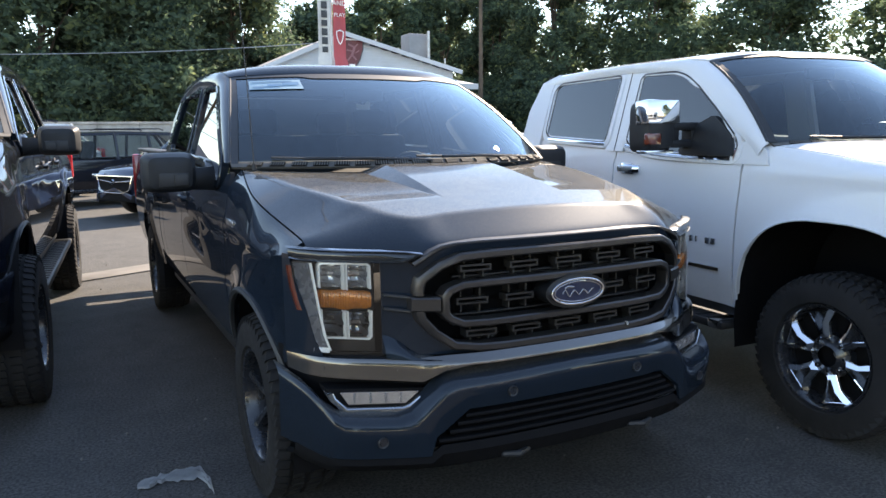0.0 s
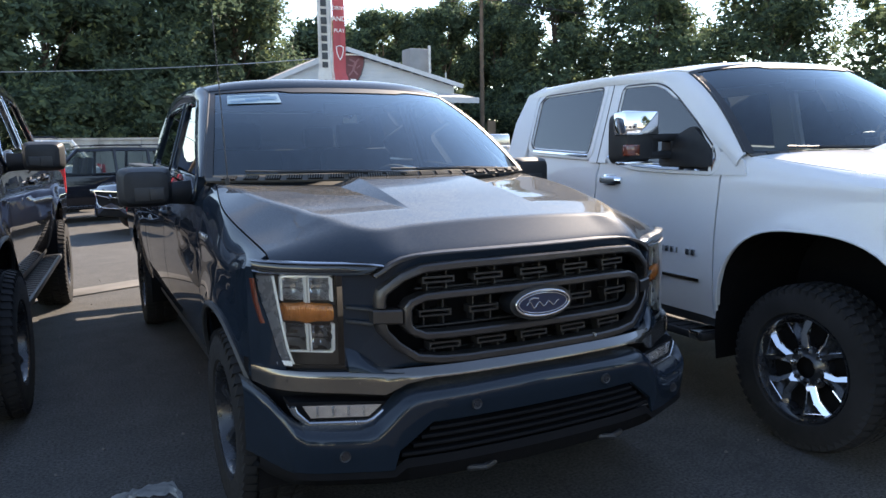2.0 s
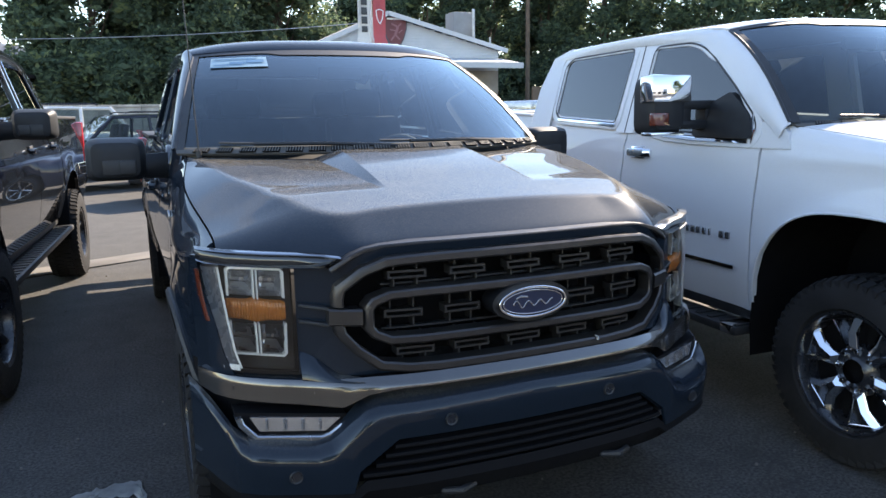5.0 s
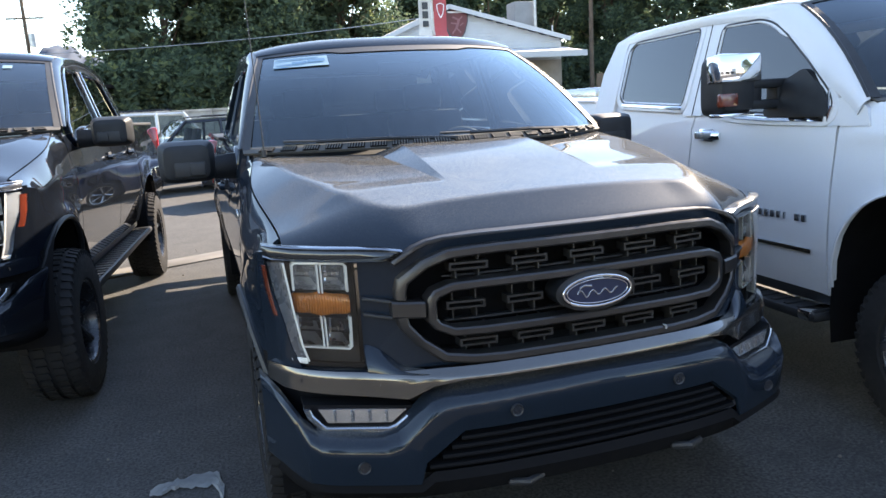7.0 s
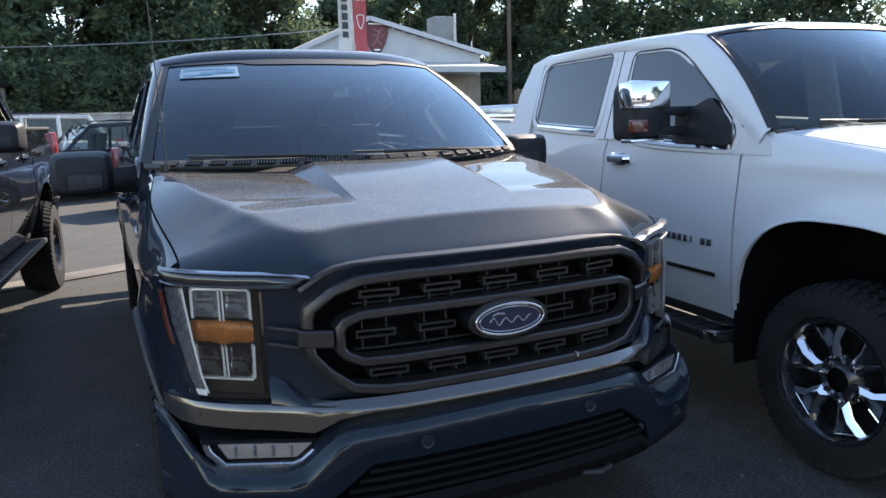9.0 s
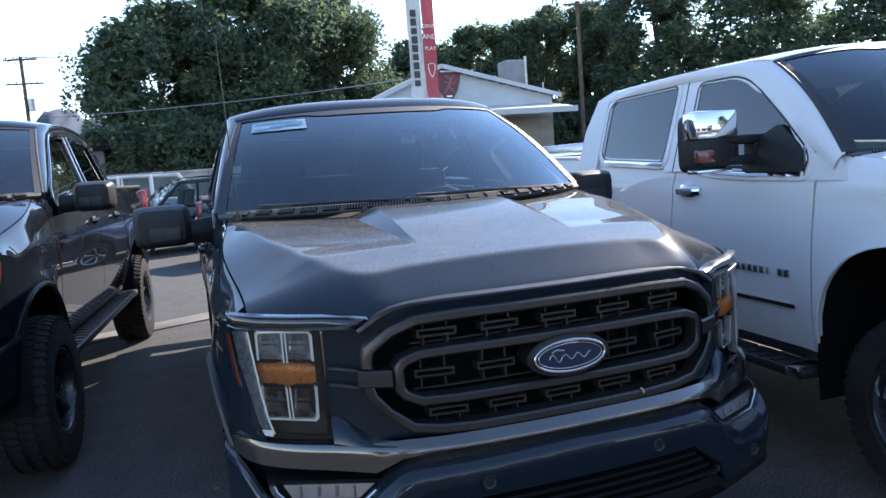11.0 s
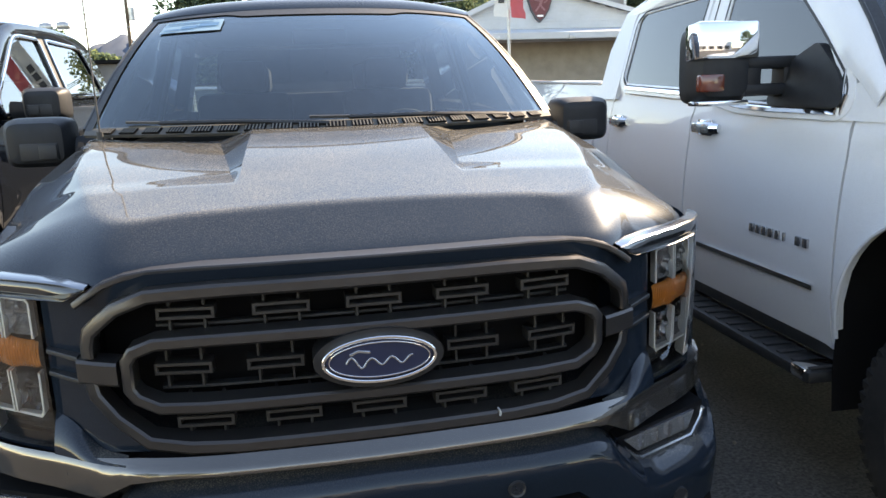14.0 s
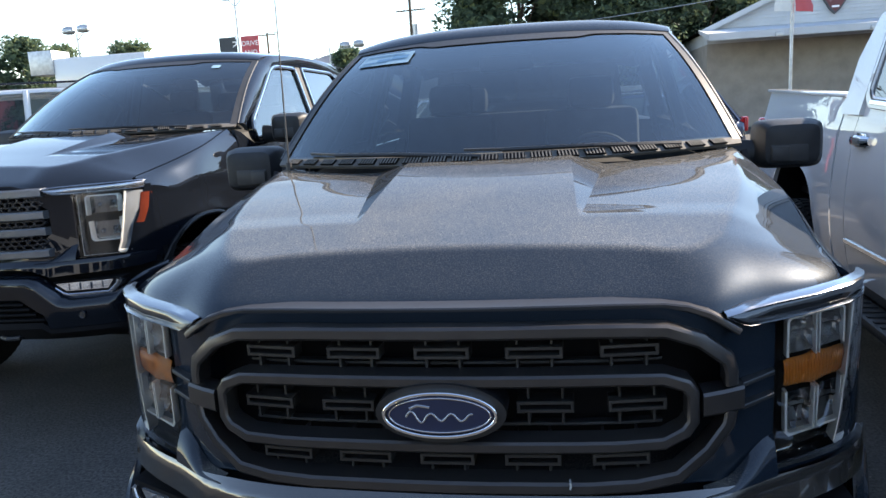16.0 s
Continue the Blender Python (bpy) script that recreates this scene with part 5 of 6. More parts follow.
HEAVY = dict(
    width=[(0.05, 0.97), (0.3, 1.0), (0.95, 1.02), (1.6, 1.005), (2.5, 1.0), (5.0, 1.01), (6.3, 1.0)],
    tumble=0.045, crease=1.34, axles=(1.04, 4.95), arch_z=0.535, arch_r=0.585, arch_n=2.7, flare=0.022, sill=0.55, nose=0.06,
    hood_x=[(0.0, 0.86), (0.3, 0.90), (1.6, 0.915)], hood_z=[(0.0, 1.30), (0.3, 1.36), (1.0, 1.43), (1.50, 1.49)],
    lip_y=lambda u: 0.03 + 0.05 * abs(u) ** 3, cowl_rise=0.012,  rail_low=0.085, corner_drop=0.045, board_ext=0.02, crease_y=lambda u: 0.2 + 0.05 * abs(u) ** 3, hood=heavy_hood, folds=None, fender_slope=0.0,
    cuts=(1.655, 2.80, 3.84, 4.08), belt=[(1.5, 1.412), (2.4, 1.418), (2.72, 1.470), (3.7, 1.508), (4.2, 1.515)], belt_z=1.455, glass_x=0.965, lean=0.17, handle_z=1.32, handle_size=1.35,
    front_window=[(1.75, 1.42), (2.14, 1.425), (2.40, 1.438), (2.69, 1.487), (2.69, 1.955), (2.36, 1.95), (2.25, 1.92), (2.148, 1.865), (1.91, 1.69), (1.735, 1.54), (1.705, 1.483), (1.715, 1.44)], b_ix=3,
    rear_window=[(2.92, 1.494), (3.66, 1.53), (3.72, 1.57), (3.73, 1.91), (3.66, 1.955), (2.90, 1.965)],
    a_pillar=[(1.545, 1.455), (1.72, 1.635), (2.04, 1.905)], roof_rail=[(2.30, 1.995), (2.8, 2.015), (3.3, 2.015), (3.76, 1.995)],
    c_pillar=[(3.78, 1.45), (4.07, 1.45), (4.03, 1.75), (3.94, 1.975), (3.72, 2.03), (3.77, 1.92)],
    ws_y=(1.14, 1.505, 1.93, 2.13), ws_z=(1.50, 2.045), ws_half=(0.94, 0.775), roof_rise=0.035, bed_top=1.545, bed_rake=0.055, rail_h=0.022, tail=6.08,
    track=0.89, tyre_r=0.425, rim_r=0.265, tyre_w=0.275, rim="chrome", lip=WHITE_PAINT, handle=CHROME, handle_back=CHROME, window_trim=WHITE_PAINT, side_glass=SMOKE, rear_glass=SMOKE,
    b_paint=WHITE_PAINT, bed_rail=WHITE_PAINT, sill_mat=PLASTIC, board="silver", mirror=(1.12, 1.36, 2.12, 1.44, 1.745), mirror_root=0.93, mirror_arm=1.545, trim_out=0.0012, b_wide=0.05, lip_r=0.007,
    corner_panel=[(1.47, 1.38), (1.72, 1.38), (1.735, 1.43), (1.70, 1.50), (1.60, 1.525), (1.50, 1.46)],
    mirror_sail=[(1.715, 1.425), (2.16, 1.43), (2.15, 1.50), (2.06, 1.60), (1.92, 1.665), (1.76, 1.545), (1.72, 1.48)])
P = dict(HEAVY, paint=WHITE_PAINT)
white_truck = group_root("pickup_truck", pose(2.655, -0.93, 0, 0, 0, -2.0), "white heavy-duty crew-cab pickup with chrome wheels", "pickup truck", "pickups in the front row")
pickup(P, white_truck)
for s in (-1, 1):
    head = front_mirror(white_truck, s, P, "tow")
    x0, x1, y, z0, z1 = P["mirror"]
    bm = bmesh.new()
    box_into(bm, (s * (x0 + x1) / 2, y - 0.062, z1 - 0.066), (x1 - x0 + 0.010, 0.115, 0.142), pose(0, 0, 0, -4, 0, 0), 0.014)
    part("chrome_cap", bm, CHROME, head, "chrome mirror cap")
    bm = bmesh.new()
    box_into(bm, (s * (x1 - 0.06), y - 0.095, z0 + 0.085), (0.10, 0.05, 0.07), None, 0.012)
    part("marker_lamp", bm, MARKER, head)
    bm = bmesh.new()
    box_into(bm, (s * (x0 + x1) / 2, y - 0.05, z0 + 0.008), (x1 - x0 - 0.03, 0.09, 0.02), None, 0.006)
    part("chrome_foot", bm, CHROME, head)
    bm = bmesh.new()
    xs = side_shape(P, 2.2, 0.80)
    grid_into(bm, [[Vector((s * (side_shape(P, y, z) + o), y, z)) for z, o in ((0.748, 0.0), (0.751, 0.012), (0.771, 0.012), (0.774, 0.0))] for y in span(1.76, 3.82, 12)])
    part("side_moulding", bm, CHROME, white_truck)
    for i, w in enumerate((0.030, 0.026, 0.030, 0.028, 0.024, 0.010, 0.0, 0.030, 0.030)):
        if w:
            y0 = 2.17 - i * 0.045 if s < 0 else 1.80 + i * 0.045
            z = 0.922
            bm = bmesh.new()
            xx = side_shape(P, y0, z)
            box_into(bm, (s * (xx + 0.004), y0, z), (0.012, w, 0.036), None, 0.002)
            part("lettering_bar", bm, SATIN, white_truck)
bm = bmesh.new()
grid_into(bm, [[Vector((x, 0.05 + 0.05 * (abs(x) / 0.9) ** 3, z)) for z in (0.55, 0.8, 1.1, 1.30)] for x in span(-0.95, 0.95, 20)])
part("grille", bm, CHROME, white_truck)
part("bumper", box((0, 0.0, 0.66), (2.0, 0.25, 0.26), None, 0.05), CHROME, white_truck)
bm = bmesh.new()
rows = [[Vector((s * w * k, y + 0.06 * (1 - k) , 2.065 + hgt * (1 - k ** 2))) for s, k in ((-1, 1), (-1, 0.6), (-1, 0.2), (1, 0.2), (1, 0.6), (1, 1))] for y, w, hgt in ((2.42, 0.02, 0.005), (2.48, 0.045, 0.03), (2.56, 0.05, 0.075), (2.62, 0.045, 0.08), (2.64, 0.03, 0.01))]
grid_into(bm, rows)
part("roof_antenna", bm, PLASTIC, white_truck)


# ---- ground ----
bm = bmesh.new()
R = [0.001, 3, 6, 10, 16, 30, 70, 160, 400, 1000, 3000]
rows = [[Vector((r * math.cos(a), r * math.sin(a) + 4, 0)) for a in span(0, math.tau, 48)] for r in R]
grid_into(bm, rows)
bmesh.ops.remove_doubles(bm, verts=bm.verts[:], dist=0.002)
thing("ground", bm, ASPHALT, "worn grey asphalt of the car lot", "ground", kind="structure")
bm = bmesh.new()
box_into(bm, (-0.72, 0, -0.01), (21.3, 0.40, 0.03))
drain = thing("drain_strip", bm, DRAIN, "pale concrete drainage strip across the asphalt", "kerb", pose(-1.2, 7.05, 0, 0, 0, 24), kind="structure")
for i in range(14):
    part("slab", box((i * 1.52 - 10.6, 0, 0.0), (1.505, 0.42, 0.034), None, 0.006), DRAIN, drain)

# torn white litter on the asphalt
def litter(name, x, y, length, turn, seed, label):
    rnd = random.Random(seed)
    bm = bmesh.new()
    rows = []
    for i in range(22):
        t = i / 21
        w = 0.018 + 0.045 * t + 0.035 * rnd.random()
        cx, cy = (t - 0.5) * length, 0.05 * math.sin(t * 3.0) + 0.012 * rnd.uniform(-1, 1)
        if t > 0.78:
            cx, cy = cx - (t - 0.78) * length * 0.6, cy - (t - 0.78) * 0.62
        rows.append([Vector((cx, cy + k * w / 4, 0.006 + 0.012 * rnd.random() * (k != -4 and k != 4))) for k in range(-4, 5)])
    grid_into(bm, rows)
    bmesh.ops.solidify(bm, geom=bm.faces[:], thickness=0.002)
    thing(name, bm, LITTER, label, "litter", pose(x, y, 0.002, 0, 0, turn))


litter("torn_paper", -1.31, 1.20, 0.36, -4, 3, "torn strip of white paper lying on asphalt")
litter("paper_scrap", -0.9, 0.35, 0.05, 40, 8, "tiny white scrap lying on asphalt")
bm = bmesh.new()
for i in range(150):
    x, y = random.uniform(-2.4, 2.2), random.uniform(-1.5, 8)
    r = random.uniform(0.003, 0.009)
    bmesh.ops.create_icosphere(bm, subdivisions=1, radius=r, matrix=Matrix.Translation((x, y, r * 0.4)))
thing("gravel", bm, DRAIN, "loose grey grit scattered over the asphalt", "gravel", kind="stuff")


# ---- passenger cars behind ----
def suv(name, m, paint, length, height, width, label, face_grille=True, van=False):
    """A sport utility car, nose at y = 0, looking along -y."""
    root = group_root(name, m, label, "car", "cars parked behind")
    h, w2, L = height, width / 2, length
    belt, bon = h * 0.60, h * 0.58
    prof = [(0.0, 0.45, 0.80), (0.03, bon * 0.86, 0.86), (0.25, bon * 0.98, 0.95), (L * 0.23, bon * 1.05, 0.98), (L * 0.25, belt * 1.08, 1.0), (L * 0.55, belt * 1.06, 1.0), (L * 0.9, belt * 1.06, 0.98), (L * 0.985, belt, 0.94), (L, 0.5, 0.9)]
    rows = []
    for y in span(0, L, 48):
        zt, wf = table(y, [(p[0], p[1]) for p in prof]), table(y, [(p[0], p[2]) for p in prof]) * w2
        zb = 0.30
        for ax in (0.19 * L, 0.79 * L):
            q = arch_z(y, ax, 0.40, 0.36, 2.2)
            zb = max(zb, q or 0)
        half = [Vector((wf * 0.93, y, zb)), Vector((wf, y, zb + (zt - zb) * 0.3)), Vector((wf * 1.0, y, zb + (zt - zb) * 0.7)), Vector((wf * 0.97, y, zt - 0.04)), Vector((wf * 0.90, y, zt)), Vector((0, y, zt + 0.025))]
        rows.append(half[:-1] + [half[-1]] + [Vector((-p.x, p.y, p.z)) for p in half[-2::-1]])
    bm = bmesh.new()
    caps = []
    for row, push, mid_z in ((rows[0], -1, 0.62), (rows[-1], 1, 0.70)):
        middle = Vector((0, row[0].y, mid_z))
        caps.append([[p.lerp(middle, k) + Vector((0, push * d, 0)) for p in row] for k, d in ((0.12, 0.035), (0.30, 0.06), (0.6, 0.075), (0.97, 0.08))])
    grid_into(bm, caps[0][::-1] + rows + caps[1])
    part("body", bm, paint, root, angle=50)
    y0, y1, y2, y3 = (0.10 * L, 0.22 * L, 0.93 * L, 0.985 * L) if van else (0.25 * L, 0.40 * L, 0.86 * L, 0.97 * L)
    base = lambda y: belt * 1.05
    W, T = w2 * 0.93, w2 * 0.74
    rows = []
    for t in range(13):
        y = y1 + (y2 - y1) * t / 12
        zz = h - 0.05 * abs(t / 12 - 0.45)
        rows.append([Vector((-T - 0.03, y, zz - 0.07)), Vector((-T, y, zz - 0.02)), Vector((-T * 0.5, y, zz)), Vector((0, y, zz + 0.01)), Vector((T * 0.5, y, zz)), Vector((T, y, zz - 0.02)), Vector((T + 0.03, y, zz - 0.07))])
    part("roof", sheet(rows, 0.03), paint, root)
    zg = h - 0.07
    def pane(name, pts, mat=CAR_GLASS):
        bm = bmesh.new()
        bm.faces.new([bm.verts.new(p) for p in pts])
        bmesh.ops.solidify(bm, geom=bm.faces[:], thickness=0.006)
        out = (0, -0.7, 0.7) if name == "windscreen" else (0, 0.7, 0.5) if name == "rear_screen" else (pts[0][0], 0, 0.2)
        pane_part(name, bm, mat, root, out)
    pane("windscreen", [(-W, y0, base(0)), (W, y0, base(0)), (T, y1, zg + 0.03), (-T, y1, zg + 0.03)], CAR_GLASS)
    pane("rear_screen", [(-W, y3, base(0)), (W, y3, base(0)), (T, y2, zg + 0.03), (-T, y2, zg + 0.03)])
    for s in (-1, 1):
        cuts = [y1 + 0.02, y1 + (y2 - y1) * 0.36, y1 + (y2 - y1) * 0.70, y2 - 0.02]
        low = [y0 + 0.12, cuts[1], cuts[2], y3 - 0.10]
        for i in range(3):
            pane("side_window", [(s * W, low[i] + 0.03, base(0) + 0.02), (s * W, low[i + 1] - 0.03, base(0) + 0.02), (s * (T + 0.02), cuts[i + 1] - 0.03, zg), (s * (T + 0.02), cuts[i] + 0.03, zg)])
        for i in range(4):
            part("pillar", tube([(s * W, low[i], base(0) - 0.03), (s * (T + 0.02), cuts[i], zg + 0.02)], 0.04, 6), paint, root)
        part("mirror", box((s * (w2 + 0.10), y0 + 0.35, belt * 1.1), (0.20, 0.10, 0.14), None, 0.03), paint, root)
        part("headlight", box((s * w2 * 0.72, 0.05, bon * 0.82), (0.36, 0.14, 0.11), None, 0.04), LAMP_CELL, root)
        part("tail_light", box((s * w2 * 0.82, L - 0.03, belt * 0.95), (0.18, 0.10, 0.30), None, 0.03), RED, root)
        part("roof_bar", tube([(s * T, y1 + 0.3, h + 0.02), (s * T, y1 + 0.4, h + 0.05), (s * T, y2 - 0.4, h + 0.05), (s * T, y2 - 0.3, h + 0.02)], 0.016, 6), DARK_TRIM, root)
        part("sill_trim", box((s * w2 * 0.95, L * 0.49, 0.36), (0.05, L * 0.42, 0.07), None, 0.01), CHROME if face_grille else DARK_TRIM, root)
        for ax in (0.19 * L, 0.79 * L):
            wheel(root, (s * (w2 - 0.13), ax, 0.36), s, 0.36, 0.25, 0.24, "alloy", False)
    bm = bmesh.new()
    f = lambda x, z, d: Vector((x, -0.09 + d + 0.10 * (abs(x) / w2) ** 2, z))
    gp = [(-0.62 * w2, bon * 0.84), (0.62 * w2, bon * 0.84), (0.50 * w2, bon * 0.58), (0.3 * w2, bon * 0.52), (-0.3 * w2, bon * 0.52), (-0.50 * w2, bon * 0.58)]
    prism_into(bm, gp, f, 0.005, 0.05)
    g = part("grille", bm, VOID, root)
    bm = bmesh.new()
    band_into(bm, gp, 0.016, f, -0.012, 0.04, True)
    part("grille_rim", bm, CHROME, g)
    bm = bmesh.new()
    band_into(bm, [(-0.60 * w2, bon * 0.76), (0, bon * 0.72), (0.60 * w2, bon * 0.76)], 0.014, f, -0.012, 0.04)
    part("grille_wing", bm, CHROME, g)
    bm = bmesh.new()
    lathe_into(bm, [(0.0, -0.03), (0.05, -0.03), (0.055, 0.0)], 18, lambda r, a, d: f(r * math.cos(a), bon * 0.73 + r * math.sin(a), d))
    part("badge", bm, SATIN, g)
    part("lower_intake", box((0, -0.01, 0.42), (w2 * 1.3, 0.1, 0.14), None, 0.02), VOID, root)
    part("interior", box((0, L * 0.55, belt * 0.95), (w2 * 1.6, L * 0.5, 0.12)), VOID, root)
    for x in (-0.38, 0.38):
        seat_y = L * 0.46
        part("seat_back", box((x, seat_y, belt * 1.18), (0.46, 0.14, 0.55), pose(0, 0, 0, -12), 0.05), CLOTH, root)
    return root


suv("suv", pose(-3.45, 16.7, 0, 0, 0, -76), SUV_PAINT, 4.9, 1.70, 1.95, "dark sport utility car parked across the lot", False)
suv("suv", pose(-0.80, 13.1, 0, 0, 0, -62), NAVY_PAINT, 4.9, 1.72, 1.90, "navy sport utility car with a chrome winged grille")
suv("suv", pose(-6.0, 20.6, 0, 0, 0, -88), WHITE_PAINT, 5.3, 1.97, 2.0, "white sport utility car parked along the wall", False)
suv("van", pose(-9.3, 6.9, 0, 0, 0, -64), WHITE_PAINT, 5.4, 2.22, 2.0, "white van parked beside the black pickup", False, True)
suv("suv", pose(8.4, 21.5, 0, 0, 0, -80), SUV_PAINT, 4.8, 1.70, 1.9, "dark sport utility car with silver roof bars", False)

# a white pickup seen between the front row, nose away
far_white = group_root("work_truck", pose(5.6, 12.6, 0, 0, 0, 8), "white work pickup with a tonneau and silver toolbox", "pickup truck", "cars parked behind")
part("bed", box((1.2, 1.2, 1.05), (2.9, 1.9, 0.72), None, 0.06), WHITE_PAINT, far_white)
part("bed_stripe", box((1.2, 0.22, 1.22), (2.92, 0.03, 0.20), None, 0.01), PLASTIC, far_white)
part("bed_rail", box((1.2, 0.24, 1.43), (2.95, 0.08, 0.05), None, 0.015), CHROME, far_white)
part("tonneau", box((1.0, 1.2, 1.46), (2.5, 1.8, 0.06), None, 0.02), PLASTIC, far_white)
part("cover_rail", box((1.0, 0.3, 1.60), (2.4, 0.06, 0.10), None, 0.03), CHROME, far_white)
part("toolbox", box((2.35, 1.2, 1.68), (0.6, 1.8, 0.36), None, 0.05), SATIN, far_white)
for x in (0.3, 2.2):
    wheel(far_white, (x, 0.32, 0.40), 1, 0.40, 0.25, 0.26, "alloy", False).matrix_local = pose(x, 0.32, 0.40, 0, 0, -90) @ pose(-x, -0.32, -0.40)


# ---- house with a gable and a canopy ----
HX0, HX1, HY = 6.6, 18.9, 36.0
RIDGE_X, RIDGE_Z, EAVE_L, EAVE_R = 12.0, 6.70, 4.52, 5.02     # one slope is longer and flatter
house = group_root("house", pose(0, HY, 0), "white gabled house with a tan lower wall and canopy", "house")
f = lambda x, z, d: Vector((x, d, z))
bm = bmesh.new()
prism_into(bm, [(HX0 + 0.3, 0), (HX1 - 0.3, 0), (HX1 - 0.3, 3.95), (HX0 + 0.3, 3.95)], f, 0.0, 9.0)
part("wall", bm, WALL_TAN, house)
bm = bmesh.new()
prism_into(bm, [(HX0 + 0.3, 3.95), (HX1 - 0.3, 3.95), (HX1 - 0.3, EAVE_R), (RIDGE_X, RIDGE_Z), (HX0 + 0.3, EAVE_L)], f, 0.0, 9.0)
gable = part("gable", bm, SIDING, house)
for i in range(16):
    z = 4.0 + i * 0.16
    kl, kr = (1 - max(0.0, (z + 0.07 - e) / (RIDGE_Z - e)) for e in (EAVE_L, EAVE_R))
    x0, x1 = RIDGE_X - (RIDGE_X - HX0 - 0.35) * kl, RIDGE_X + (HX1 - 0.35 - RIDGE_X) * kr
    if x1 - x0 > 0.5:
        bm = bmesh.new()
        grid_into(bm, [[Vector((x, y, zz)) for y, zz in ((-0.004, z + 0.155), (-0.022, z), (-0.002, z - 0.004))] for x in (x0, x1)])
        part("siding_board", bm, SIDING, gable)
for xe, ze in ((HX0 - 0.1, EAVE_L - 0.08), (HX1 + 0.1, EAVE_R)):
    a, b = Vector((RIDGE_X, 0, RIDGE_Z + 0.12)), Vector((xe, 0, ze))
    n = Vector((-(b - a).z, 0, (b - a).x)).normalized()
    if n.z < 0:
        n = -n
    bm = bmesh.new()
    rows = [[a + n * q + Vector((0, d, 0)), b + n * q + Vector((0, d, 0))] for q, d in ((0, -0.4), (0.10, -0.4), (0.10, 9.3), (0, 9.3))]
    grid_into(bm, rows)
    part("roof", bm, SHINGLE, house)
    bm = bmesh.new()
    rows = [[a + n * q + Vector((0, d, 0)), b + n * q + Vector((0, d, 0))] for q, d in ((0.11, -0.42), (-0.12, -0.42), (-0.12, -0.36), (0.11, -0.36))]
    grid_into(bm, rows)
    part("barge_board", bm, SIDING, house)
# canopy along the front
bm = bmesh.new()
prism_into(bm, [(-2.6, 3.95), (-2.6, 4.2), (0.02, 4.62), (0.02, 4.5)], lambda d, z, x: Vector((x, d, z)), HX0 - 0.1, 18.75)
canopy = part("canopy", bm, SIDING, house)
part("canopy_fascia", box((12.63, -2.63, 4.08), (12.26, 0.05, 0.30)), SIDING, canopy)
for x in (9.4, 13.2):
    part("canopy_lamp", box((x, -2.7, 4.0), (0.34, 0.12, 0.22), None, 0.03), GALV, canopy)
part("gate_post", box((19.9, -2.0, 1.5), (0.5, 0.12, 3.0)), POLE_WOOD, house)
# plant on the roof, with its stack, and vent pipes
part("air_unit", box((17.25, 2.2, 6.2), (1.3, 1.2, 2.2), None, 0.05), simple("roof_unit_grey", (0.20, 0.21, 0.22), 0.6, 0.0, 0.2, 6), house)
part("flue", tube([(17.75, 1.4, 5.0), (17.75, 1.4, 7.45)], 0.09, 10), GALV, house)
for x, y, z in ((14.2, 0.8, 6.75), (18.6, 1.0, 5.9), (15.4, 0.4, 6.3)):
    part("vent_pipe", tube([(x, y, z - 0.9), (x, y, z)], 0.05, 8), GALV, house)
# shield-shaped sign on the gable
sh = [(-0.70, 0.62), (-0.35, 0.74), (0, 0.80), (0.35, 0.74), (0.70, 0.62), (0.66, 0.10), (0.48, -0.45), (0.22, -0.85), (0, -1.05), (-0.22, -0.85), (-0.48, -0.45), (-0.66, 0.10)]
fs = lambda x, z, d: Vector((12.43 + x, d, 5.95 + z))
bm = bmesh.new()
prism_into(bm, sh, fs, -0.16, -0.02)
sign = thing("shield_sign", bm, simple("sign_charcoal", (0.05, 0.055, 0.065), 0.5), "dark red shield sign with a pale emblem", "sign", pose(0, HY, 0))
bm = bmesh.new()
prism_into(bm, [(x * 0.90, z * 0.90) for x, z in sh], fs, -0.175, -0.15)
part("shield_field", bm, simple("sign_red", (0.13, 0.026, 0.032), 0.5, vary=0.2), sign)
bm = bmesh.new()
for a, b, w in (((-0.2, 0.35), (0.15, 0.2), 0.10), ((0.15, 0.2), (0.0, -0.2), 0.14), ((0.0, -0.2), (-0.25, -0.5), 0.09), ((0.0, -0.2), (0.25, -0.45), 0.09), ((0.15, 0.2), (0.35, 0.38), 0.08), ((0.05, 0.0), (-0.3, 0.05), 0.07), ((0.2, -0.1), (0.4, 0.05), 0.06)):
    band_into(bm, [a, b], w, fs, -0.185, -0.17)
part("emblem", bm, simple("sign_rose", (0.26, 0.11, 0.12), 0.6), sign)
for x0, x1, z in ((-0.45, 0.45, 0.60), (-0.16, 0.16, -0.72)):
    bm = bmesh.new()
    band_into(bm, [(x0, z), (x1, z)], 0.085, fs, -0.185, -0.17)
    part("lettering_bar", bm, LETTER, sign)


def lettering(name, text, size, m, mat, parent):
    c = bpy.data.curves.new(name, "FONT")
    c.body, c.size, c.extrude, c.align_x = text, size, 0.004, "CENTER"
    ob = bpy.data.objects.new(name, c)
    scene.collection.objects.link(ob)
    bpy.context.view_layer.update()
    me = bpy.data.meshes.new_from_object(ob)
    bpy.data.objects.remove(ob)
    me.materials.clear()
    me.materials.append(mat)
    t = new(name, me)
    t.parent = parent
    t.matrix_local = m
    return t


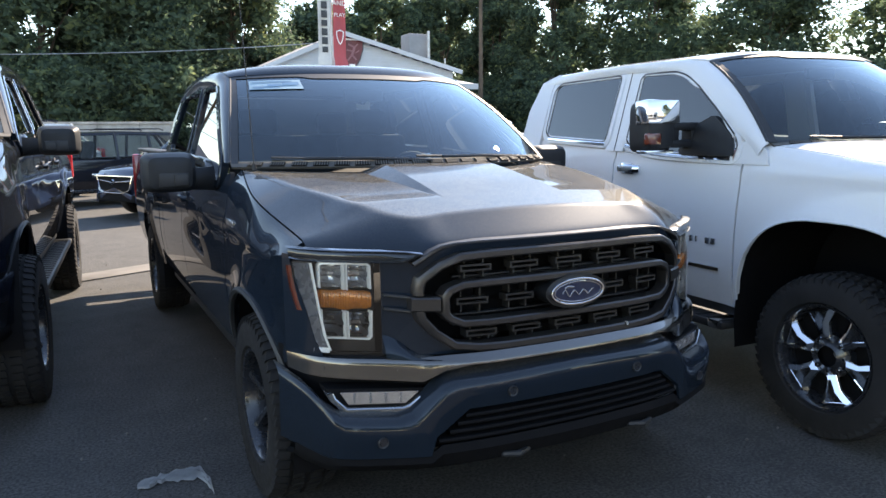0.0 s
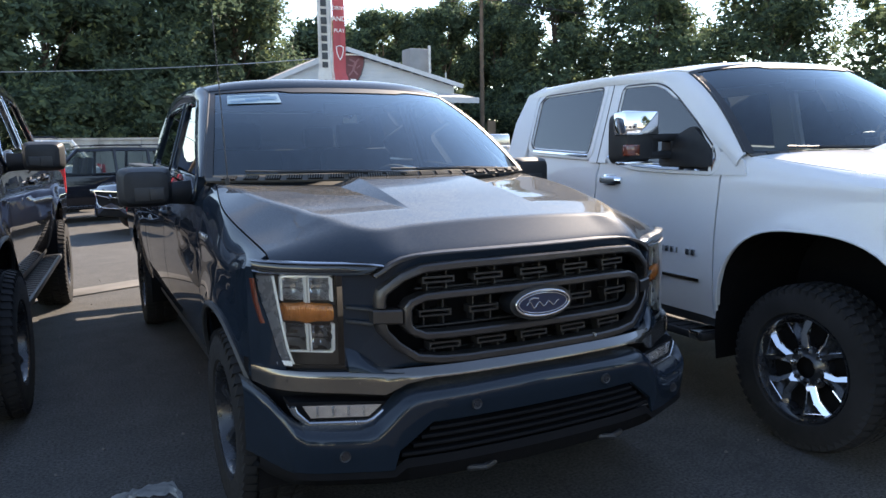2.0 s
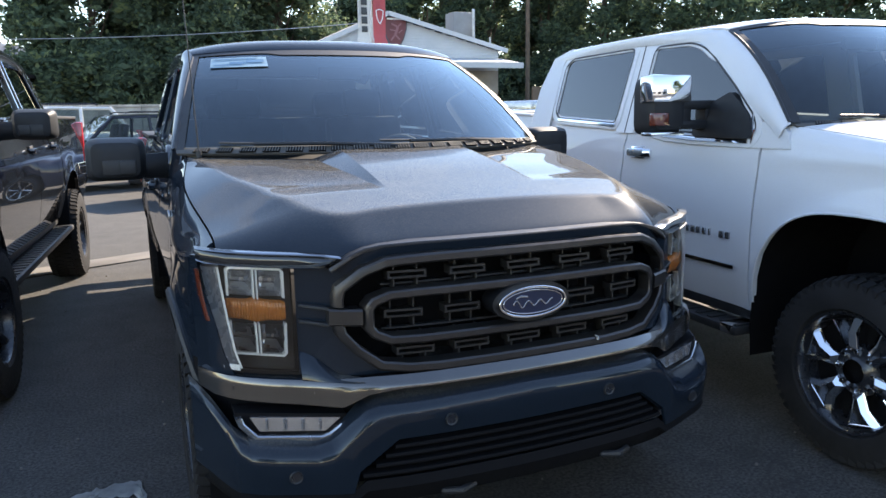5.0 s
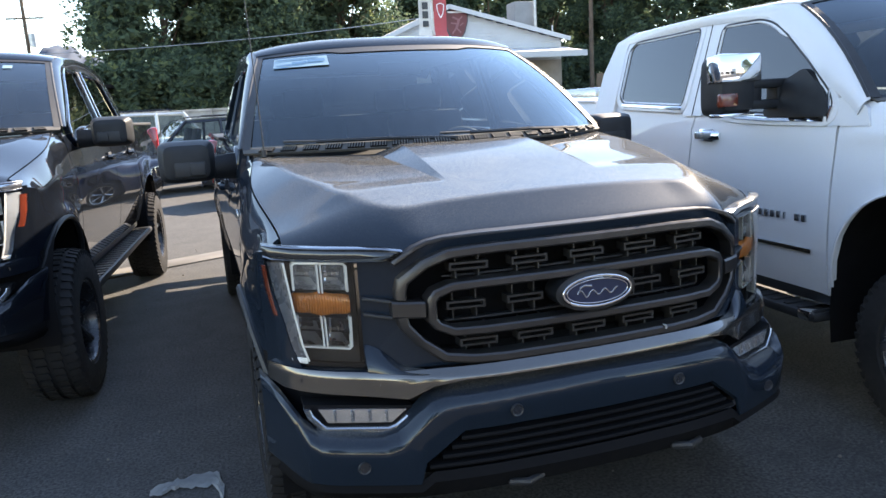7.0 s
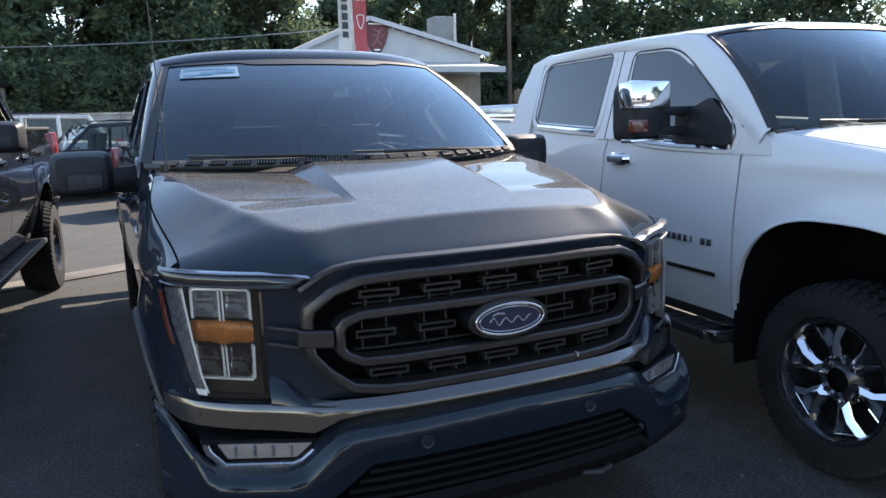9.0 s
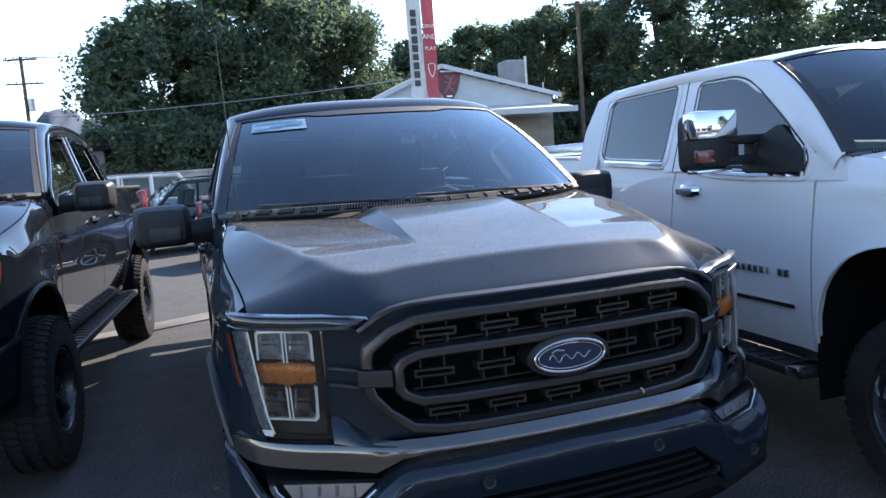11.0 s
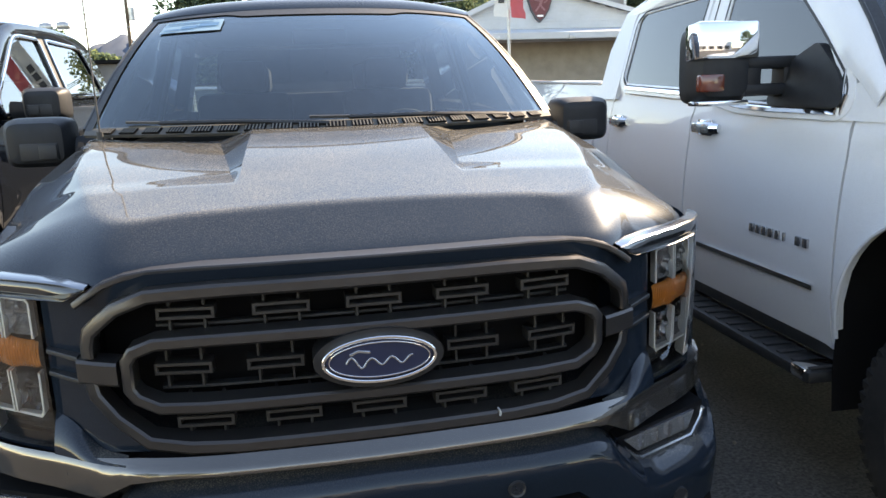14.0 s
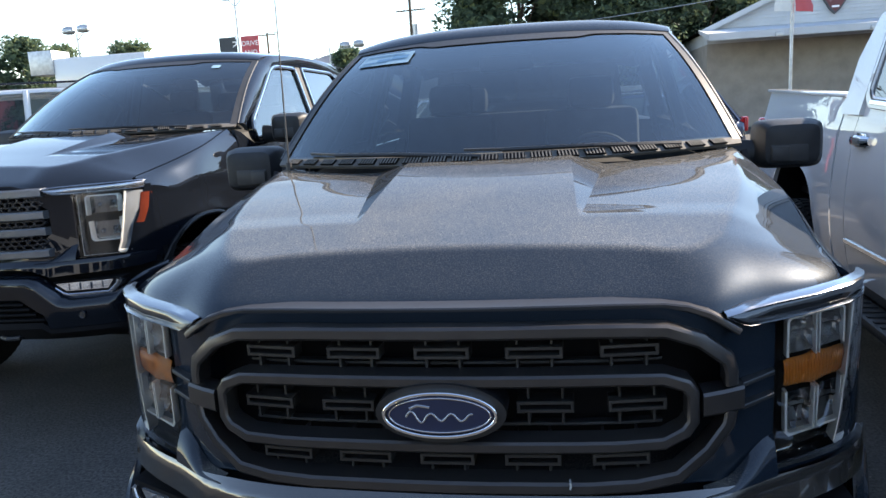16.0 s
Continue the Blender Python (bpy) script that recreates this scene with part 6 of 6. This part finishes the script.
# banner on its pole in front of the house
banner = group_root("banner_pole", pose(7.48, 24.6, 0), "steel pole with a grey and a red hanging banner", "banner")
part("pole", tube([(0, 0, 0), (0, 0, 8.6)], 0.055, 12), GALV, banner)
def flag(name, x0, x1, mat, z0=4.07, z1=8.1):
    rows = []
    for i in range(22):
        t = i / 21
        z = z0 + (z1 - z0) * t
        flare_out = 1.12 if t < 0.06 else 1.0
        rows.append([Vector((x0 + (x1 - x0) * k / 8 * flare_out, -0.07 + 0.03 * math.sin(k * 0.9 + t * 9) - (0.08 if t < 0.05 else 0), z - 0.12 * abs(x0 + (x1 - x0) * k / 8) * (1 if x0 > 0 else -0.6))) for k in range(9)])
    return part(name, sheet(rows, 0.006), mat, banner)
fl = flag("grey_banner", -0.06, -0.52, FLAG_GREY)
for k in range(9):
    bm = bmesh.new()
    box_into(bm, (-0.29, -0.125, 4.66 + k * 0.315), (0.22, 0.012, 0.25 if k % 3 else 0.21), None, 0.003)
    part("lettering_bar", bm, FLAG_BLACK, fl)
fr = flag("red_banner", 0.06, 0.53, FLAG_RED)
for text, z in (("DRIVE", 6.75), ("AND", 6.35), ("PLAY", 5.95)):
    lettering("lettering", text, 0.25 if text == "AND" else 0.19, pose(0.295, -0.135, z - 0.1, 90), LETTER, fr)
bm = bmesh.new()
fb = lambda x, z, d: Vector((0.295 + x, d, 5.15 + z))
band_into(bm, [(x * 0.19, z * 0.27) for x, z in sh], 0.03, fb, -0.14, -0.12, True)
part("shield_outline", bm, LETTER, fr)
for z in (4.25, 8.1):
    part("banner_arm", tube([(-0.55, -0.02, z), (0.58, -0.02, z)], 0.018, 6), GALV, banner)


# ---- poles, lamps and wires ----
def utility_pole(x, y, h, label, arms=2, turn=0.0):
    root = group_root("utility_pole", pose(x, y, 0, 0, 0, turn), label, "utility pole", "utility poles")
    part("shaft", tube([(0, 0, 0), (0, 0, h)], [0.17, 0.12], 10), POLE_WOOD, root)
    for i in range(arms):
        z = h - 0.25 - i * 1.75
        arm = part("crossarm", box((0.1 * i, -0.14, z), (2.3 + 0.3 * i, 0.10, 0.12), None, 0.01), POLE_WOOD, root)
        for k in (-0.95, -0.45, 0.45, 0.95):
            part("insulator", tube([(k, -0.14, z + 0.06), (k, -0.14, z + 0.24)], [0.035, 0.055], 8), GALV, arm)
        for k in (-0.6, 0.6):
            part("brace", tube([(k, -0.14, z - 0.05), (0, -0.1, z - 0.65)], 0.02, 5), POLE_WOOD, arm)
    if arms > 1:
        part("transformer", tube([(0.42, -0.1, h - 4.0), (0.42, -0.1, h - 3.1)], 0.26, 12), GALV, root)
    return root


utility_pole(-12.1, 60, 11.8, "weathered wooden utility pole with crossarms and transformer", 2, -8)
utility_pole(-33.5, 82, 11.6, "distant wooden utility pole with one crossarm", 1)
utility_pole(24.5, 43, 11.8, "wooden utility pole standing before the trees", 1)


def lamp_post(x, y, h, label):
    root = group_root("lamp_post", pose(x, y, 0), label, "street lamp", "lot lamps")
    part("post", tube([(0, 0, 0), (0, 0, h - 0.3)], [0.13, 0.09], 10), GALV, root)
    for s in (-1, 1):
        arm = part("arm", tube([(0, 0, h - 0.9), (s * 0.35, 0, h - 0.55), (s * 0.55, 0, h - 0.35)], 0.04, 6), GALV, root)
        bm = bmesh.new()
        rows = []
        for k, r in ((-0.62, 0.10), (-0.55, 0.30), (-0.2, 0.40), (0.25, 0.40), (0.5, 0.28), (0.58, 0.08)):
            rows.append([Vector((s * 0.72 + k, r * 0.8 * math.cos(a), h + 0.04 * s + (0.42 * r / 0.4 if math.sin(a) > 0 else 0.30 * r / 0.4) * math.sin(a))) for a in span(0, math.tau, 14)[:-1]])
        vs = grid_into(bm, rows, True)
        bm.faces.new(vs[0][::-1])
        bm.faces.new(vs[-1])
        part("lamp_head", bm, GALV, arm)
    return root


post = lamp_post(-27.2, 60, 12.2, "tall twin-headed lot lamp with two hanging signs")
sgn = part("grey_sign", box((-0.98, 0, 7.6), (1.6, 0.05, 2.5)), FLAG_BLACK, post)
lettering("lettering", "PR", 0.95, pose(-0.55, -0.04, 8.5, 90, 90, 0), LETTER, sgn)
sgn = part("red_sign", box((1.0, 0, 7.6), (1.6, 0.05, 2.5)), FLAG_RED, post)
lettering("lettering", "DRIVE", 0.56, pose(1.0, -0.04, 8.05, 90), LETTER, sgn)
lettering("lettering", "AND", 0.56, pose(1.0, -0.04, 7.3, 90), LETTER, sgn)
lamp_post(-42.3, 60, 10.5, "twin-headed lot lamp on a grey steel post")
lamp_post(-20.6, 72, 8.6, "distant twin-headed lot lamp")


def cable(name, a, b, sag, r=0.02, mat=WIRE):
    pts = [Vector(a).lerp(Vector(b), t) - Vector((0, 0, sag * 4 * t * (1 - t))) for t in span(0, 1, 14)]
    thing(name, tube(pts, r, 5, False), mat, "thin grey overhead cable" if mat is GALV else "thin dark overhead cable", "cable", group="overhead cables")


cable("cable", (-12.0, 37.3, 5.15), (11.2, 35.7, 6.35), 0.35, 0.018, GALV)
cable("cable", (-12.1, 59.9, 8.8), (-45, 52, 8.0), 1.6, 0.025)
cable("cable", (-12.0, 59.9, 9.6), (6, 75, 5.0), 1.0, 0.025)
for k in (-0.9, 0.0, 0.9):
    cable("cable", (24.5 + k, 42.8, 11.7), (60, 47, 12.6), 0.8)
    cable("cable", (24.5 + k, 42.8, 11.7), (-12.1 + k, 59.8, 11.7), 0.9)
    cable("cable", (-33.5 + k, 82, 11.5), (-12.1 + k, 59.8, 11.7), 0.6)

# block wall and low building behind the lot
boundary = thing("wall_boundary", box((-4.2, 29.0, 0.05), (19.7, 0.34, 0.12)), CONCRETE, "grey block boundary wall behind the parked cars", "wall", kind="structure")
for i in range(13):
    part("wall_panel", box((-13.2 + i * 1.5, 29.0, 1.07), (1.485, 0.2, 1.94), None, 0.012), CONCRETE, boundary)
    part("coping", box((-13.2 + i * 1.5, 29.0, 2.09), (1.49, 0.28, 0.10), None, 0.012), CONCRETE, boundary)
shed = group_root("low_building", pose(-16, 40, 0), "low dark flat-roofed building beyond the wall", "building")
part("wall", box((0, 0, 1.75), (22, 6, 3.5), None, 0.02), simple("shed_grey", (0.12, 0.12, 0.125), 0.85, 0.0, 0.2, 8), shed)
part("roof", box((0, 0, 3.58), (22.6, 6.6, 0.16), None, 0.02), VOID, shed)
part("service_mast", tube([(4.0, -2.7, 3.5), (4.0, -2.7, 5.25)], 0.04, 8), GALV, shed)
for x in (-5, 0.5, 2.2, 5.0):
    part("roof_unit", box((x, -1, 3.95), (0.9, 1.0, 0.6), None, 0.03), GALV, shed)

# box trailer and van roofs at the far end of the lot
trailer = group_root("box_trailer", pose(-34.0, 49, 0), "white box trailer with a grey front panel", "trailer")
part("box_body", box((1.6, 0, 5.6), (7.2, 2.6, 2.6), None, 0.06), WHITE_PAINT, trailer)
part("front_panel", box((-2.9, -0.4, 6.65), (1.9, 2.0, 1.7), None, 0.03), GALV, trailer)
part("lower_wall", box((0.0, 0.2, 2.2), (10, 2.4, 4.4), None, 0.02), WALL_TAN, trailer)
thing("sign_board", box((0, 0, 2.6), (2.2, 0.15, 5.2), None, 0.02), FLAG_RED, "red roadside board at the end of the lot", "sign", pose(-43.0, 50.5, 0))

# buildings and trees behind the camera, which the chrome shows
shop = group_root("shop", pose(4, -26, 0), "long white showroom with dark windows", "building")
part("wall", box((0, -4, 2.6), (26, 8, 5.2), None, 0.03), SIDING, shop)
for i in range(7):
    part("window", box((-10.5 + i * 3.5, 0.02, 1.9), (2.4, 0.08, 2.2), None, 0.01), TINT, shop)
part("parapet", box((0, 0.05, 5.3), (26.3, 0.3, 0.4), None, 0.02), SIDING, shop)


# ---- distant hills ----
def hills(name, peaks, x0, x1, y, label):
    """A ridge of weathered peaks (x, height, half-width) with gullied flanks."""
    bm = bmesh.new()
    rows = []
    for j in range(22):
        t = j / 21
        fall = math.sin(math.pi * min(1.0, t * 0.85)) ** 0.8
        row = []
        for x in span(x0, x1, 150):
            z = max(hh * max(0.0, 1 - abs(x - px) / ww) ** 1.25 for px, hh, ww in peaks)
            z += 40 * noise.fractal(Vector((x / 70, t * 3.0, 3.1)), 0.8, 2.1, 6) * min(1.0, z / 90)
            row.append(Vector((x, y + t * 800, max(0.0, z * fall))))
        rows.append(row)
    grid_into(bm, rows)
    thing(name, bm, HILL, label, "hill", kind="structure", angle=80)


hills("backdrop_hills", ((-395, 262, 900), (-330, 235, 500), (-560, 215, 600), (-830, 225, 700), (-1200, 180, 800), (-150, 190, 700)), -1700, 300, 2250, "hazy bare grey mountain ridge")


# ---- trees ----
def tree(x, y, h, r, seed, mat, label, leaves=5200, low=0.12):
    """Tapered trunk and limbs, and a crown of many small leaves in uneven clumps."""
    rnd = random.Random(seed)
    root = group_root("tree", pose(x, y, 0), label, "tree", "trees behind the lot")
    bm = bmesh.new()
    tube_into(bm, [(0, 0, 0), (0.1, 0, h * 0.2), (0.0, 0.1, h * 0.45), (0.1, 0, h * 0.8)], [0.34, 0.28, 0.2, 0.05], 9)
    clumps = []
    for i in range(90):
        a, e = rnd.uniform(0, math.tau), rnd.random()
        z = h * (low + 0.05 + (0.93 - low) * e)
        rad = r * (math.sin(math.pi * min(1, 0.20 + 0.76 * e)) ** 0.5) * rnd.uniform(0.15, 1.0) ** 0.6
        c = Vector((rad * math.cos(a), rad * math.sin(a) * 0.8, z))
        clumps.append((c, r * rnd.uniform(0.15, 0.30)))
        if i % 5 == 0:
            tube_into(bm, [(0, 0, z * 0.55), c * 0.5 + Vector((0, 0, z * 0.32)), c], [0.09, 0.05, 0.015], 6)
    part("trunk", bm, BARK, root)
    verts, faces = [], []
    for i in range(int(leaves * 3.3)):
        c, cr = clumps[rnd.randrange(len(clumps))]
        core = i % 4 == 0
        d = Vector((rnd.gauss(0, 1), rnd.gauss(0, 1), rnd.gauss(0, 0.8))).normalized() * cr * (rnd.random() ** 0.35) * (0.85 if core else 1.1)
        p = c * (0.8 if core else 1.0) + d + Vector((0, 0, c.z * 0.2 if core else 0))
        s = rnd.uniform(0.26, 0.46) if core else rnd.uniform(0.08, 0.20)
        ax = Vector((rnd.gauss(0, 1), rnd.gauss(0, 1), rnd.gauss(0, 0.6) - 0.3)).normalized()
        side = ax.cross(Vector((rnd.gauss(0, 1), rnd.gauss(0, 1), rnd.gauss(0, 1)))).normalized()
        n = len(verts)
        verts += [p - ax * s, p + side * s * 0.45, p + ax * s, p - side * s * 0.45]
        faces.append((n, n + 1, n + 2, n + 3))
    me = bpy.data.meshes.new("crown")
    me.from_pydata([tuple(v) for v in verts], [], faces)
    me.materials.append(mat)
    ob = new("crown", me)
    ob.parent = root
    return root


DARK_TREE, MID_TREE = "broad dark green tree with hanging leaves", "tall green tree with gaps of sky"
for i, (x, y, h, r, lv) in enumerate(((-2.3, 43, 11.4, 4.8, 10000), (3.2, 45, 14.0, 6.2, 12000), (8.6, 47, 13.0, 5.0, 9000))):
    tree(x, y, h, r, 11 + i, LEAF_A, DARK_TREE, lv, 0.03)
for i, (x, y, h, r, lv) in enumerate(((16.5, 54, 11.5, 3.6, 6000), (22.0, 55, 12.4, 4.0, 6000), (27.0, 54, 13.6, 4.2, 8000), (12.5, 60, 9.0, 4.0, 4500), (33.5, 47, 15.5, 5.5, 8000), (41.0, 44, 17.0, 6.0, 8000),
                                 (49.0, 40, 17.0, 6.5, 8000), (57.0, 34, 16.5, 6.5, 7000), (64, 27, 15, 6.5, 5000), (31.0, 62, 12.5, 5.0, 5000), (19.0, 59, 11.5, 4.2, 5000), (25.0, 60, 13.0, 4.6, 5000), (31.2, 51.5, 13.6, 4.3, 9000))):
    tree(x, y, h, r, 31 + i, LEAF_B if i % 2 else LEAF_A, MID_TREE, lv, 0.10)
for i, (x, y, h, r) in enumerate(((-41.5, 52, 8.9, 3.4), (-41.6, 56, 8.8, 2.6), (-37.6, 60, 9.1, 3.2), (-19.5, 66, 7.5, 2.6), (-15.0, 62, 5.5, 2.2))):
    tree(x, y, h, r, 61 + i, LEAF_B, "small green tree at the far side of the lot", 3000, 0.12)
for i, (x, y, h, r) in enumerate(((-4.6, 39, 4.5, 2.4), (-1.5, 39.5, 4.8, 3.0), (3.2, 40, 5.0, 3.0), (19.5, 47, 5.5, 3.2), (24.5, 47, 5.0, 3.2), (29.5, 44, 5.5, 3.4), (35.5, 41, 6.0, 3.6), (43, 37, 6.0, 4.0), (51, 31, 6.0, 4.0))):
    tree(x, y, h, r, 101 + i, LEAF_A, "dense dark shrub below the trees", 5000, 0.0)
for i, (x, y, h, r) in enumerate(((-14, -24, 11, 5), (-22, -20, 12, 5), (24, -22, 12, 5))):
    tree(x, y, h, r, 81 + i, LEAF_A, "green tree across the street", 2500, 0.1)
